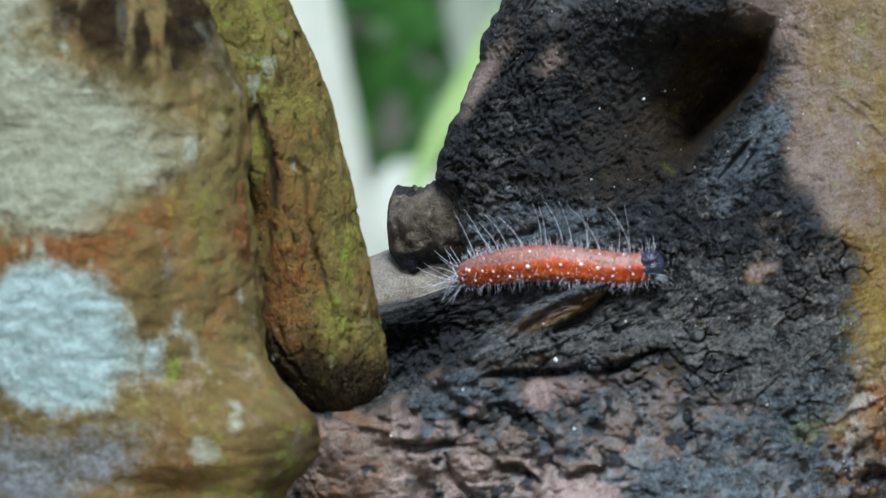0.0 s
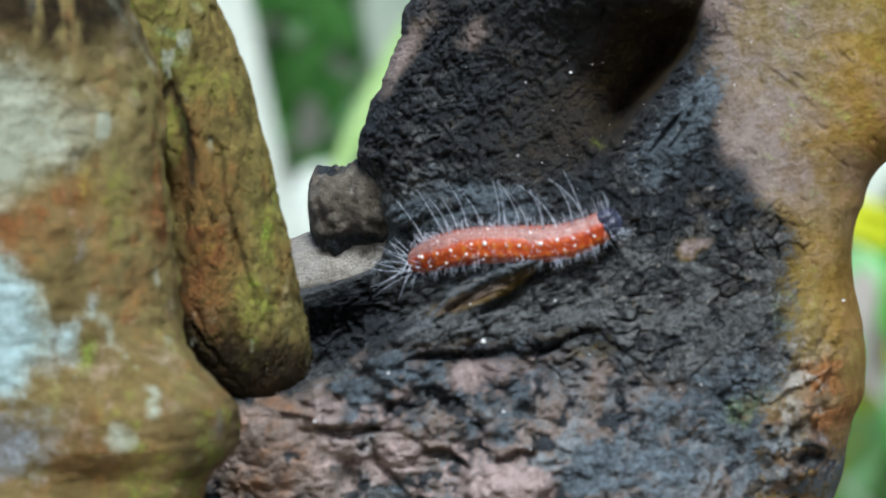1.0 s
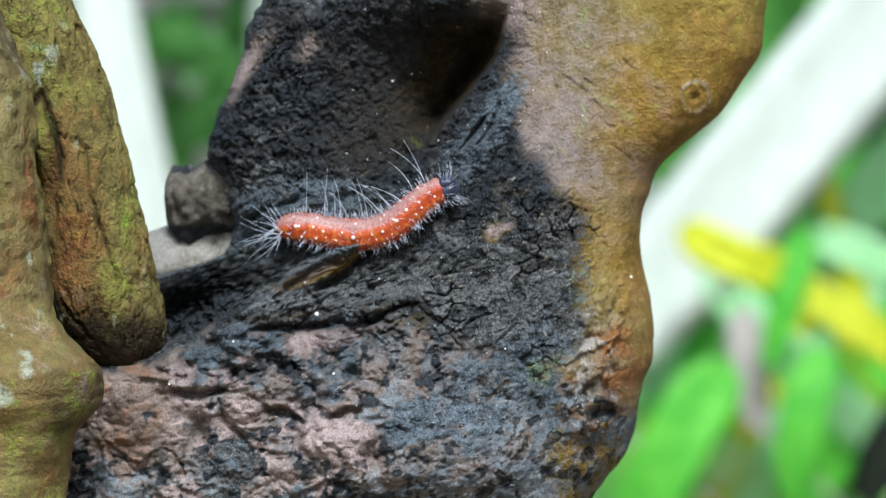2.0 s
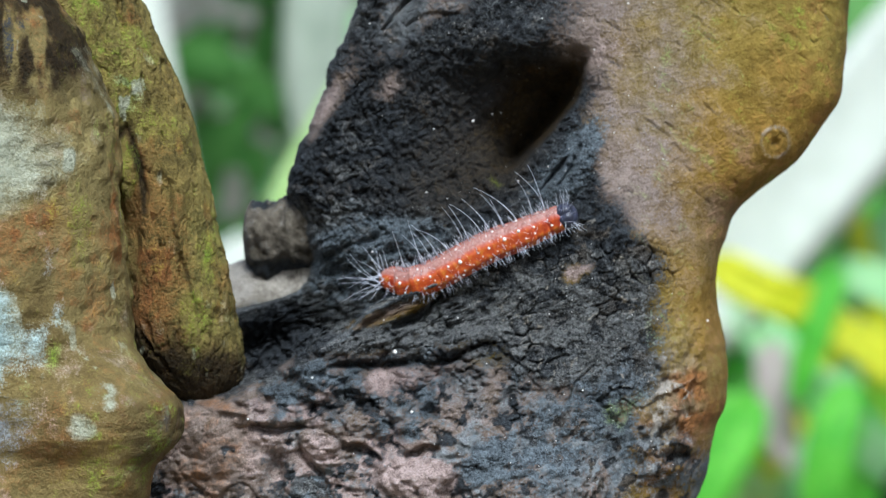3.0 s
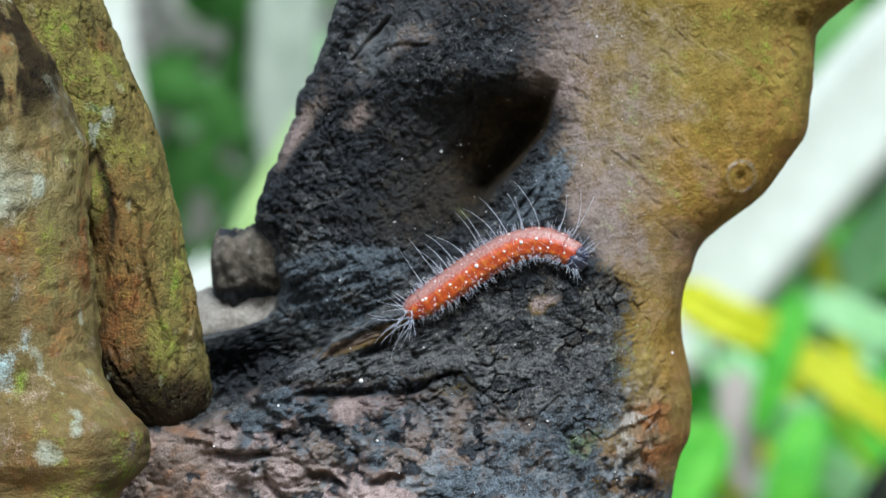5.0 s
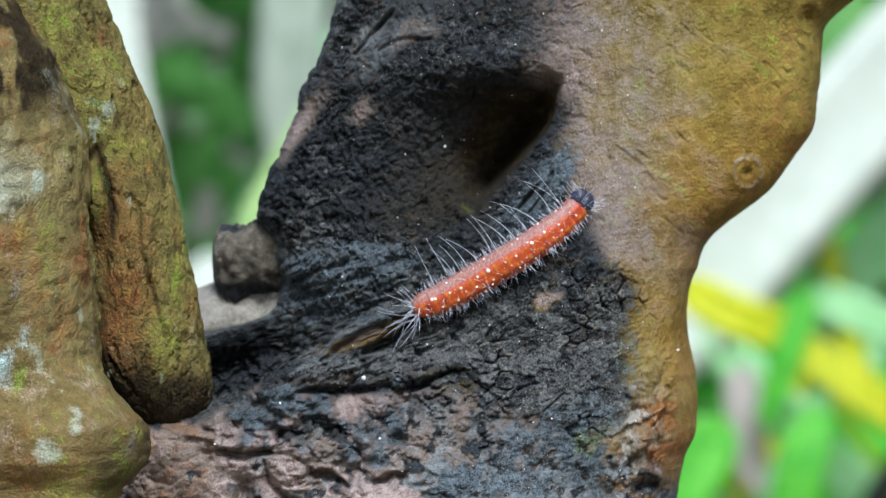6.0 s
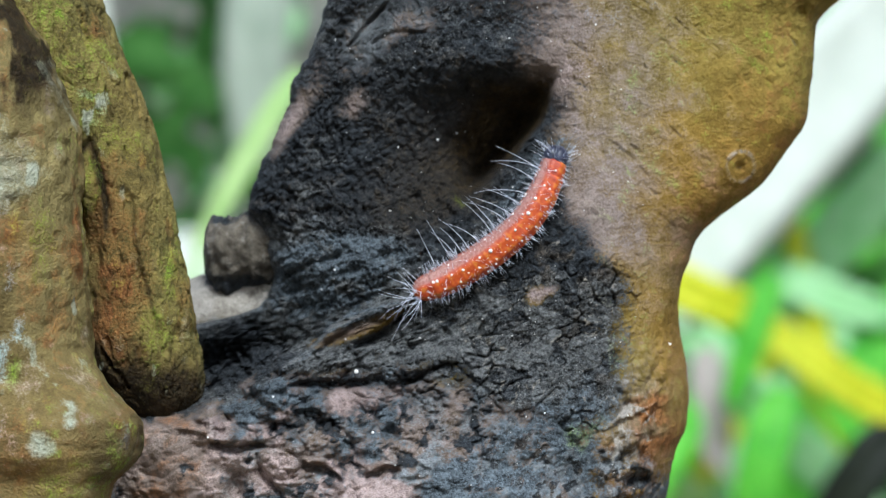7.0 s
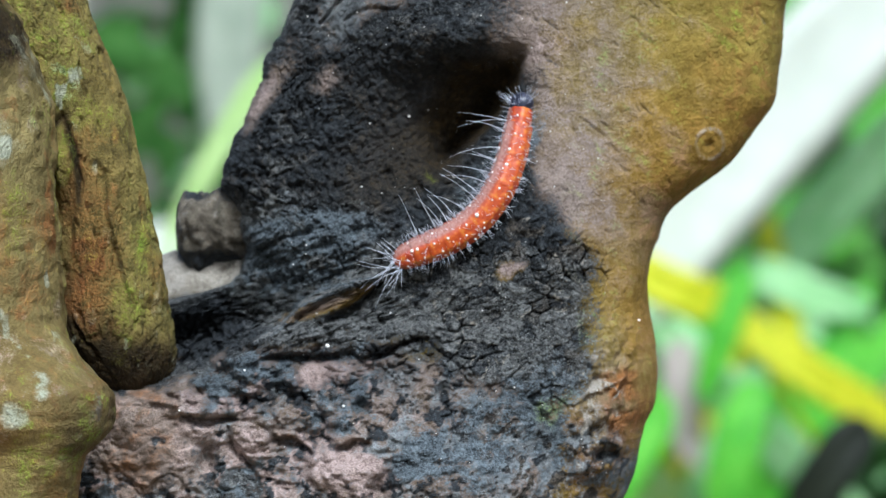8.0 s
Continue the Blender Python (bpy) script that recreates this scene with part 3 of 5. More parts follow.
def relief(x, z):
    """How far the bark stands out, by large forms."""
    fx, fz = x, z
    x = x + 1.6 * fbm(x, z * 0, z, 7, 3, 49)
    z = z + 1.6 * fbm(x, z * 0 + 6, z, 7, 3, 50)
    mx, mz = fx + 0.45 * (x - fx), fz + 0.45 * (z - fz)
    # the hollow: deepest behind the sharp edge of the flange, shallower away from it
    d, side, far = along(mx, mz, LIP)
    inside = np.where(side < 0, d, 0.0)
    h = -15.0 * smooth(inside, 0.0, 3.2) * np.exp(-inside / 12.0) * (1 - smooth(far, 0.66, 0.97)) * (1 - smooth(mz + 0.12 * (mx - 12) + 2.5 * fbm(x, z * 0, z, 5, 3, 42), 25, 35)) * smooth(mx + 0.5 * mz, 0, 18)
    h -= 6.0 * np.exp(-(((inside - 2.6) / 2.6) ** 2)) * np.where(side < 0, 1.0, 0.0) * smooth(d, 0.0, 1.6) * smooth(far, 0.25, 0.45) * (1 - smooth(far, 0.8, 1.0))
    h += 1.6 * np.exp(-((d / 2.2) ** 2)) * smooth(far, 0.25, 0.5) * (1 - smooth(far, 0.8, 1.0))
    h -= 4.5 * blob(x, z, 8.0, 18.0, 40, 16, 9, 2.4)
    h -= 2.6 * blob(x, z, -12, 43.5, 50, 2.6, 0.45) + 1.6 * blob(x, z, 4, 28.5, 60, 2.4, 0.4)
    h -= 1.6 * stroke(mx, mz, 0.5, (-10.6, 44.6), (-14.6, 40.9), (-17.5, 37.4)) + 0.9 * stroke(mx, mz, 0.5, (-13.0, 37.6), (-8.5, 39.8), (-3.0, 39.6))
    h -= 2.8 * stroke(mx, mz, 0.42, (12.6, 4.8), (14.6, 7.6), (17.6, 11.2)) + 2.0 * stroke(mx, mz, 0.4, (16.0, 6.0), (18.6, 9.6), (20.4, 13.6))
    h -= 6.0 * blob(x, z, -4, 15, 25, 22, 13, 2.4) + 4.0 * blob(x, z, -20, 32, 60, 16, 9)
    h += 6.0 * blob(x, z, 0, -52, 0, 24, 8, 3) + 3.0 * blob(x, z, 22, -10, 60, 14, 9)
    h += 2.6 * blob(x, z, 6, 33.5, 12, 15, 4.0) + 1.7 * blob(x, z, 19, 9, 52, 12, 3.0)
    h += 14.0 * smooth(-27 - z + 0.06 * np.abs(x + 12), -10, 16) * np.exp(-((x + 14) / 52) ** 4)
    # the strip of curled bark, the root below it and the gaps beneath them
    h -= 5.5 * blob(x, z, -30, -16.5, 18, 16, 4.6, 3) + 13.0 * blob(x, z, -43, -25, 14, 9, 4.5, 3)
    h += 3.6 * stroke(mx, mz, 1.1, *STRIP) + 1.6 * stroke(mx, mz, 1.7, *STRIP_FOOT)
    h -= 5.5 * stroke(mx, mz, 0.95, (-16.2, -21.2), (-12.2, -19.6), (-9.6, -17.8), (-6.4, -14.8))
    h += 3.4 * stroke(x, z, 3.0, *ROOT)
    h -= 2.9 * stroke(x, z, 0.75, *UNDER_ROOT)
    h += 5.0 * blob(x, z, 23, -20, 70, 22, 16)
    for fold in FOLDS:
        h += 2.2 * stroke(mx, mz, 1.15, *fold)
    for crack in CRACKS:
        h -= 1.3 * stroke(fx + 0.5 * (x - fx), fz + 0.5 * (z - fz), 0.33, *crack)
    # lumps, pockets and torn lips at the foot
    for cx, cz, turn, long, wide, out in ((-12.4, -29.4, -20, 4.4, 2.6, 2.2), (-38.2, -36.4, -8, 6.2, 2.9, 3.2), (-50, -40, -10, 10, 7.5, 4.2), (-29.6, -42.6, 20, 4.6, 4.2, 2.8), (-15.5, -47.5, 0, 4.4, 3.4, 2.4), (-7.6, -47.5, 0, 3.6, 3.2, 2.2), (-14.0, -38.0, 10, 6.0, 4.0, 1.6), (-22.5, -38.0, 0, 4.0, 3.2, 1.6), (-36, -43.5, 70, 3.5, 2.2, 1.8)):
        h += out * blob(mx, mz, cx, cz, turn, long, wide, 3)
    for cx, cz, turn, long, wide, out in ((-17.6, -31.2, 10, 3.6, 2.6, 2.6), (-8.5, -31.4, 30, 3.0, 2.0, 4.0), (-8.8, -36.6, 80, 2.4, 1.4, 3.6), (-37.6, -46.4, 75, 3.4, 1.6, 4.0), (-22.8, -36.0, 60, 1.6, 0.9, 2.2), (-4.8, -52.0, 60, 3.0, 2.0, 3.0), (38.0, -46.2, 20, 1.7, 1.1, 2.2), (41.5, -48.4, 60, 1.8, 1.0, 2.5)):
        h -= out * blob(mx, mz, cx, cz, turn, long, wide, 3)
    h -= 3.4 * stroke(mx, mz, 0.75, (-42.4, -39.2), (-38.0, -40.0), (-33.0, -39.4)) + 2.2 * stroke(mx, mz, 0.6, (-34.0, -41.0), (-33.0, -45.0), (-30.0, -48.0)) + 2.0 * stroke(mx, mz, 0.55, (-25.6, -44.0), (-24.8, -40.0), (-25.8, -37.2))
    for lip in LIPS:
        h += 1.5 * stroke(x, z, 0.7, *lip) - 2.6 * stroke(x, z + 1.3, 0.8, *lip)
    h += 1.5 * stroke(mx, mz, 0.6, (-53.4, -34.6), (-48.0, -35.2), (-43.4, -36.8)) - 1.6 * stroke(mx, mz - 0.9, 0.6, (-53.4, -34.6), (-48.0, -35.2), (-43.4, -36.8))
    h -= 7.0 * blob(x, z, -53, -32, 8, 12, 3.2, 3)
    h += 4.0 * blob(x, z, 3, 7.4, 20, 2.6, 2.2, 3) + 2.0 * blob(x, z, 7.5, 9.5, 60, 3.5, 1.6)
    # the peeling edge and its knot
    h += 2.5 * blob(x, z, 38, -46, 70, 8, 6) + 1.3 * stroke(mx, mz, 0.7, *PEEL_EDGE) + 1.8 * stroke(mx, mz, 1.4, (36.6, -39.0), (39.4, -35.0), (41.6, -32.0))
    knot = np.hypot((mx - 38.2) / 1.25, mz + 46.2)
    h += 1.5 * np.exp(-(((knot - 2.6) / 0.8) ** 2))
    for cx, cz, r in ((58.4, 13.7, 3.0), (70.5, 44, 2.8)):
        d = np.hypot(fx - cx, (fz - cz) * 1.1)
        h += 0.4 * np.exp(-((d - r) / 0.8) ** 2) + 0.2 * np.exp(-((d - 0.55 * r) / 0.5) ** 2) - 0.8 * np.exp(-((d / 0.8) ** 2))
    return h


def plates_of(x, z):
    """The cracked plates of the burnt bark: distances to the nearest and next middle, and a value of the plate."""
    px, pz = x + 0.9 * fbm(x, x * 0, z, 3.0, 3, 53), z + 0.9 * fbm(x, x * 0 + 4, z, 3.0, 3, 54)
    return cells(px, pz * 1.25, 3.4, 9)


def roughness_of(x, z, m):
    """Fine relief: crumbs in the dark hollow, cracked scales below, lumps at the foot, wrinkles on the smooth limb."""
    zero = x * 0
    upper = m["char_shade"] * smooth(z + 0.15 * x, -8, 0)
    scale = m["char_shade"] * (1 - smooth(z, -9, -2)) * smooth(x, -30, -8)
    dome = blob(x, z, -49, -42, -10, 11, 8, 3)
    lumps = smooth(-24 - z, -3, 8) * smooth(34 - x, -4, 10) * (1 - 0.75 * dome)
    deep = smooth(-35 - z, -3, 10)
    scale, lumps = scale * (1 - 0.6 * deep), lumps * (1 - 0.35 * deep)
    left = smooth(-12 - x, -4, 10)
    wx, wz = x + 2.0 * fbm(x, zero, z, 3.4, 3, 7), z + 2.0 * fbm(x, zero + 4, z, 3.4, 3, 8)
    g1, g2, gv = cells(wx + 0.3 * wz, wz, 1.25, 51)
    k1, k2, kv = cells(wx, wz, 0.62, 52)
    crumb = 0.75 * (gv - 0.5) + 0.75 * np.sqrt(np.clip(1 - g1 * g1 * 1.4, 0, 1)) - 0.6 + 0.75 * (kv - 0.5) - 0.4 * k1
    h = 0.55 * fbm(x, zero, z, 6, 4, 3)
    h += (upper + 0.5 * left * m["char_shade"]) * (1.0 * fbm(x, zero, z, 2.4, 4, 5, 0.7) + crumb)
    d1, d2, val = plates_of(x, z)
    e1, e2, vale = cells(wx, wz, 1.25, 10)
    crack = 1 - smooth(d2 - d1, 0.0, 0.13)
    small = 1 - smooth(e2 - e1, 0.0, 0.22)
    open_crack = smooth(fbm(x, zero, z, 9, 2, 13), -0.15, 0.25)
    h += (scale + 0.35 * lumps) * (0.8 * (val - 0.5) + 0.55 * (vale - 0.5) - 1.7 * crack * open_crack - 0.4 * small + 0.6 * fbm(x, zero, z, 2.2, 4, 22, 0.65) + 0.35 * (kv - 0.5) - 0.2 * k1)
    h += lumps * (1.8 * fbm(x, zero, z * 1.4, 8, 4, 15, 0.62) * (0.4 + 0.6 * left) + 1.5 * np.abs(fbm(x, zero, z * 1.5, 3.0, 4, 16, 0.62)))
    h += 0.35 * lumps * left * fbm(x - z, zero, z * 2.5, 3, 3, 17)
    c, s = 0.927, 0.375
    along, across = x * c + z * s, -x * s + z * c
    h += blob(x, z, -38, -22, 20, 13, 6, 3) * (2.2 * crumb + 2.0 * fbm(x, zero, z, 3.0, 4, 56, 0.65))
    band = smooth(4 - x, -6, 12) * smooth(z, -31, -26) * (1 - smooth(z, -6, 4))
    h += band * (2.4 - 5.2 * np.abs(fbm(along * 0.35, zero, across, 3.4, 4, 24, 0.6)) + 0.7 * crumb)
    plates = lumps * smooth(14 - x, -8, 14) * (1 - 0.25 * deep)
    ax, az = x + 4 * fbm(x, zero, z, 9, 3, 26), z + 4 * fbm(x, zero + 3, z, 9, 3, 27)
    b1, b2, b3 = np.abs(fbm(ax, zero, az * 1.15, 10, 2, 44)), np.abs(fbm(ax, zero + 2, az * 1.1, 5.0, 2, 45)), np.abs(fbm(ax, zero, az * 1.2, 1.9, 3, 46))
    h += plates * (6.5 * b1 + 3.2 * b2 + 1.2 * b3 + 0.25 * crumb - 2.0 - 1.6 * smooth(fbm(x, zero, z * 1.3, 3.4, 3, 47), 0.34, 0.52))
    q1, q2, qv = cells(ax * 0.8 + 0.3 * az, az * 1.15, 6.5, 96)
    h += lumps * smooth(8 - x, -6, 16) * (2.0 * np.sqrt(np.clip(1 - q1 * q1 * 1.5, 0, 1)) + 2.0 * (qv - 0.5) - 1.2 - 0.6 * (1 - smooth(q2 - q1, 0.0, 0.14)))
    peel = blob(x, z, 37, -38, 75, 17, 6.5, 3)
    h += peel * (4.2 * np.abs(fbm(x, zero, z * 0.8, 5, 3, 29)) + 1.8 * np.abs(fbm(x, zero, z, 1.8, 3, 30)) - 0.8 + 0.8 * smooth(fbm(x, zero, z * 0.6, 4, 2, 48), 0.05, 0.12))
    c, s = 0.8, 0.6
    limb = (1 - m["char_shade"]) * smooth(z, -30, -15)
    h += limb * (0.16 * fbm((x * c + z * s) * 0.6, zero, -x * s + z * c, 1.6, 3, 18) - 0.35 * smooth(fbm((x * c - z * s) * 0.5, zero, (x * s + z * c) * 2.2, 2.0, 2, 19), 0.58, 0.74))
    return h


def trunk_front(x, z, fine=True):
    """The bark's y in front of the trunk at x, z."""
    xl, xr = left_edge(z), right_edge(z)
    u = np.clip((2 * x - xl - xr) / (xr - xl), -1, 1)
    y = 28 - 28 * (1 - np.abs(u) ** 4) ** 0.25
    fade = smooth(1 - np.abs(u), 0.0, 0.10)
    y = y - relief(x, z) * (0.25 + 0.75 * fade)
    if fine:
        y = y - roughness_of(x, z, stain_masks(x, z)) * (0.4 + 0.6 * fade)
    return y


def build_trunk(parent):
    zs = np.concatenate([np.arange(-78, 66, 0.255)])
    ncol, nback = 540, 40
    s = np.linspace(-1, 1, ncol)
    u = np.sin(s * math.pi / 2 * 0.999)
    u = 0.55 * u + 0.45 * s
    u[0], u[-1] = -1, 1
    z = np.repeat(zs[:, None], ncol, 1)
    xl, xr = left_edge(z), right_edge(z)
    x = (xl + xr) / 2 + u * (xr - xl) / 2
    y = trunk_front(x, z)
    front = np.stack([x, y, z], -1)
    a = np.linspace(0, math.pi, nback + 2)[1:-1]
    zb = np.repeat(zs[:, None], nback, 1)
    xlb, xrb = left_edge(zb), right_edge(zb)
    ub = np.cos(a)
    back = np.stack([(xlb + xrb) / 2 + ub * (xrb - xlb) / 2, 28 + 26 * np.sin(a) ** 0.6 + 1.2 * fbm(ub * 40 + zb * 0, zb * 0, zb, 8, 3, 21), zb], -1)
    verts = np.concatenate([front, back], 1)
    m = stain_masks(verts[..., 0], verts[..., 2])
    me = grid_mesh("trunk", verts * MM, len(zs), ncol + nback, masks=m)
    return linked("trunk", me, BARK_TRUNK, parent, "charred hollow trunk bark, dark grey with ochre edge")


def x_noise(nx, cx):
    return nx * 12 + cx


def build_stem(name, parent, zs, centre, radius, rough, masks_of, material, label, cols=260, extra=None, lump=None):
    """A standing stem: centre(z) gives x, y; radius(z) gives rx, ry."""
    z = np.repeat(zs[:, None], cols, 1)
    half = cols * 3 // 4
    a = np.concatenate([np.linspace(-math.pi * 0.55, math.pi * 0.55, half), np.linspace(math.pi * 0.55, math.pi * 1.45, cols - half + 2)[1:-1]])
    a = np.repeat(a[None, :], len(zs), 0)
    cx, cy = centre(z)
    rx, ry = radius(z)
    nx, ny = np.sin(a), -np.cos(a)
    h = rough(nx * 12 + cx, ny * 12 + cy, z)
    reach = np.sqrt((nx * (rx + h)) ** 2 + (ny * (ry + h)) ** 2)
    dx, dy = nx * (rx + h) / reach, ny * (ry + h) / reach
    if lump is not None:
        turn, height, wide, tall, out = lump
        wob = 0.12 * fbm(x_noise(nx, cx), ny * 12, z, 9, 3, 57)
        p, q = (a - turn) / wide + wob, (z - height) / tall + 2 * wob + 0.25 * (a - turn)
        reach = reach + out * np.exp(-((p * p + q * q) ** 1.35))
    x, y = cx + dx * reach, cy + dy * reach
    if extra is not None:
        d = extra(x, z) * smooth(-ny, -0.2, 0.3)
        x, y = x + nx * d * 0.8, y + ny * d
    me = grid_mesh(name, np.stack([x, y, z], -1) * MM, len(zs), cols, masks=masks_of(x, y, z))
    return linked(name, me, material, parent, label)


def bark_wrinkle(x, y, z, amp, seed):
    d1, d2, val = cells(x * 1.3 + y + 1.5 * fbm(x, y, z, 4, 3, seed + 1), z * 0.6 + 1.2 * fbm(x, y, z, 3, 3, seed + 2), 3.6, seed)
    flaky = -0.7 * (1 - smooth(d2 - d1, 0.0, 0.10)) * smooth(val, 0.35, 0.5) + 0.5 * (val - 0.5)
    return amp * (flaky + 0.7 * fbm(x, y, z * 0.6, 7, 4, seed) + 0.5 * np.abs(fbm(x, y, z * 0.5, 2.2, 3, seed + 3)) - 0.8 * smooth(fbm(x * 1.8, y * 1.8, z * 0.5, 2.6, 3, seed + 7), 0.36, 0.6))


def soft_bark(x, y, z, amp, seed):
    """Low swellings and fine lengthwise grain."""
    return amp * (0.9 * fbm(x, y, z * 0.5, 8, 4, seed) + 0.35 * fbm(x * 1.6, y * 1.6, z * 0.45, 2.0, 3, seed + 3) + 0.5 * np.abs(fbm(x, y, z * 0.8, 4, 3, seed + 5)))


def front_masks(x, y, z):
    w, v = 10 * fbm(x, y, z, 14, 5, 61, 0.6), 9 * fbm(x, y + 9, z, 12, 5, 62, 0.6)
    xx, zz = x + w, z + v
    n1, n2 = fbm(x, y, z * 0.7, 6, 4, 63), fbm(x, y, z * 0.6, 9, 4, 64)
    m = {}
    east = smooth(x, -84, -72)
    chips = smooth(fbm(x * 1.2, y, z * 0.55, 5.5, 4, 68), 0.16, 0.42) * smooth(-59 - x, 0, 8) * smooth(z, -60, -20)
    m["lichen"] = 0.9 * blob(x + 0.6 * w, z + 0.6 * v, -96, 11, 0, 23, 13, 4) + 0.7 * blob(xx, zz, -104, 36, 0, 12, 14, 3) + 0.62 * blob(x + 0.3 * w, z + 0.3 * v, -70.6, -37.2, 10, 3.0, 2.8, 4) + 0.36 * blob(x + 0.4 * w, z + 0.4 * v, -64.5, -31, 70, 3.0, 1.4) + 0.58 * chips
    m["mint"] = 0.95 * blob(x + 0.6 * w, z + 0.6 * v, -95, -18, 0, 16, 12.5, 4) + 0.45 * blob(x + 0.3 * w, z + 0.3 * v, -76, -7.5, 80, 3.5, 1.6) + 0.4 * blob(x + 0.3 * w, z + 0.3 * v, -74.5, -16, 85, 4, 1.5) + 0.4 * blob(x + 0.3 * w, z + 0.3 * v, -78, -22, 80, 4, 2)
    m["moss"] = 0.8 * blob(x + 0.2 * w, z + 0.2 * v, -75.6, -24.2, 80, 2.6, 1.5) + 0.12 * blob(xx, zz, -66, -5, 90, 25, 3) + 0.3 * blob(xx, zz, -68, -58, 40, 10, 4) + 0.15 * smooth(fbm(x * 1.3, y, z * 0.35, 6, 4, 69), 0.05, 0.4) * east + 0.12 * smooth(n2, 0.1, 0.4)
    m["rust"] = 0.85 * blob(xx, zz, -95, -3, 0, 24, 5) + 0.4 * blob(xx, zz, -76, -42, 30, 10, 6) + 0.3 * smooth(-n2, 0.05, 0.4) + 0.2 * smooth(fbm(x * 1.5, y, z * 0.3, 5, 4, 70), 0.02, 0.35) * east
    m["pink"] = 0.28 * smooth(-n1, 0.2, 0.5) + 0.3 * blob(xx, zz, -56, -29, 0, 5, 3)
    m["grey"] = 0.8 * blob(xx, zz, -98, -38, 0, 18, 8) + 0.6 * blob(xx, zz, -58, -36, 0, 8, 8) * smooth(n1, -0.3, 0.3)
    m["umber"] = 1.4 * blob(x, z + 0.8 * v, -82, 34, -15, 15, 12, 3) * smooth(fbm(x * 1.6, y, z * 0.5, 6, 4, 67), -0.35, 0.1)
    m["umber"] = m["umber"] + 0.6 * blob(xx, zz, -58, -39, 20, 6, 8)
    streak = smooth(fbm(x * 2.4, y * 2.4, z * 0.35, 5, 3, 66), -0.15, 0.3)
    m["lichen"] = m["lichen"] + 0.42 * stroke(x + 0.3 * w, z + 0.3 * v, 2.4, (-72.5, 32.0), (-70.0, 26.6), (-66.6, 20.6))
    m["char_shade"] = 0.62 * blob(x, z + 0.5 * v, -83, 34, -10, 14, 11, 3) * streak * (1 - smooth(x, -74, -69)) + 0.42 * blob(xx, zz, -60, -40, 20, 5, 4) + 0.5 * blob(xx, zz, -104, -30, 0, 7, 5) * smooth(n1, -0.1, 0.3)
    spots = fbm(x, y, z, 2.4, 4, 65, 0.65)
    m["umber"] = m["umber"] + 0.2 * smooth(spots, 0.12, 0.4) * (0.4 + 0.6 * blob(x, z, -60, -40, 0, 14, 14, 3))
    m["rust"] = m["rust"] + 0.3 * smooth(-spots, 0.1, 0.4)
    m["moss"] = m["moss"] + 0.3 * blob(x, z, -62, -36, 0, 12, 10, 3) * smooth(fbm(x, y, z, 3.4, 4, 60, 0.6), 0.0, 0.3)
    m["rough"] = 0.8 + 0.2 * m["umber"]
    return m


KNOB_RIM = ((-68.6, 2.0), (-69.0, 9.0), (-68.4, 15.0), (-65.4, 17.2), (-63.6, 13.4), (-62.6, 9.6), (-62.2, 2.0))
SEAM = ((-57.6, 4.0), (-56.4, -5.0), (-54.6, -11.5), (-52.6, -17.5))
FLAKES = (((-66.4, 41.2), (-66.6, 38.6), (-65.6, 36.8)), ((-62.8, 27.6), (-61.8, 24.0), (-61.6, 21.6)), ((-59.0, 30.4), (-58.2, 26.0)), ((-63.2, -21.8), (-61.4, -25.4), (-58.6, -28.6)))


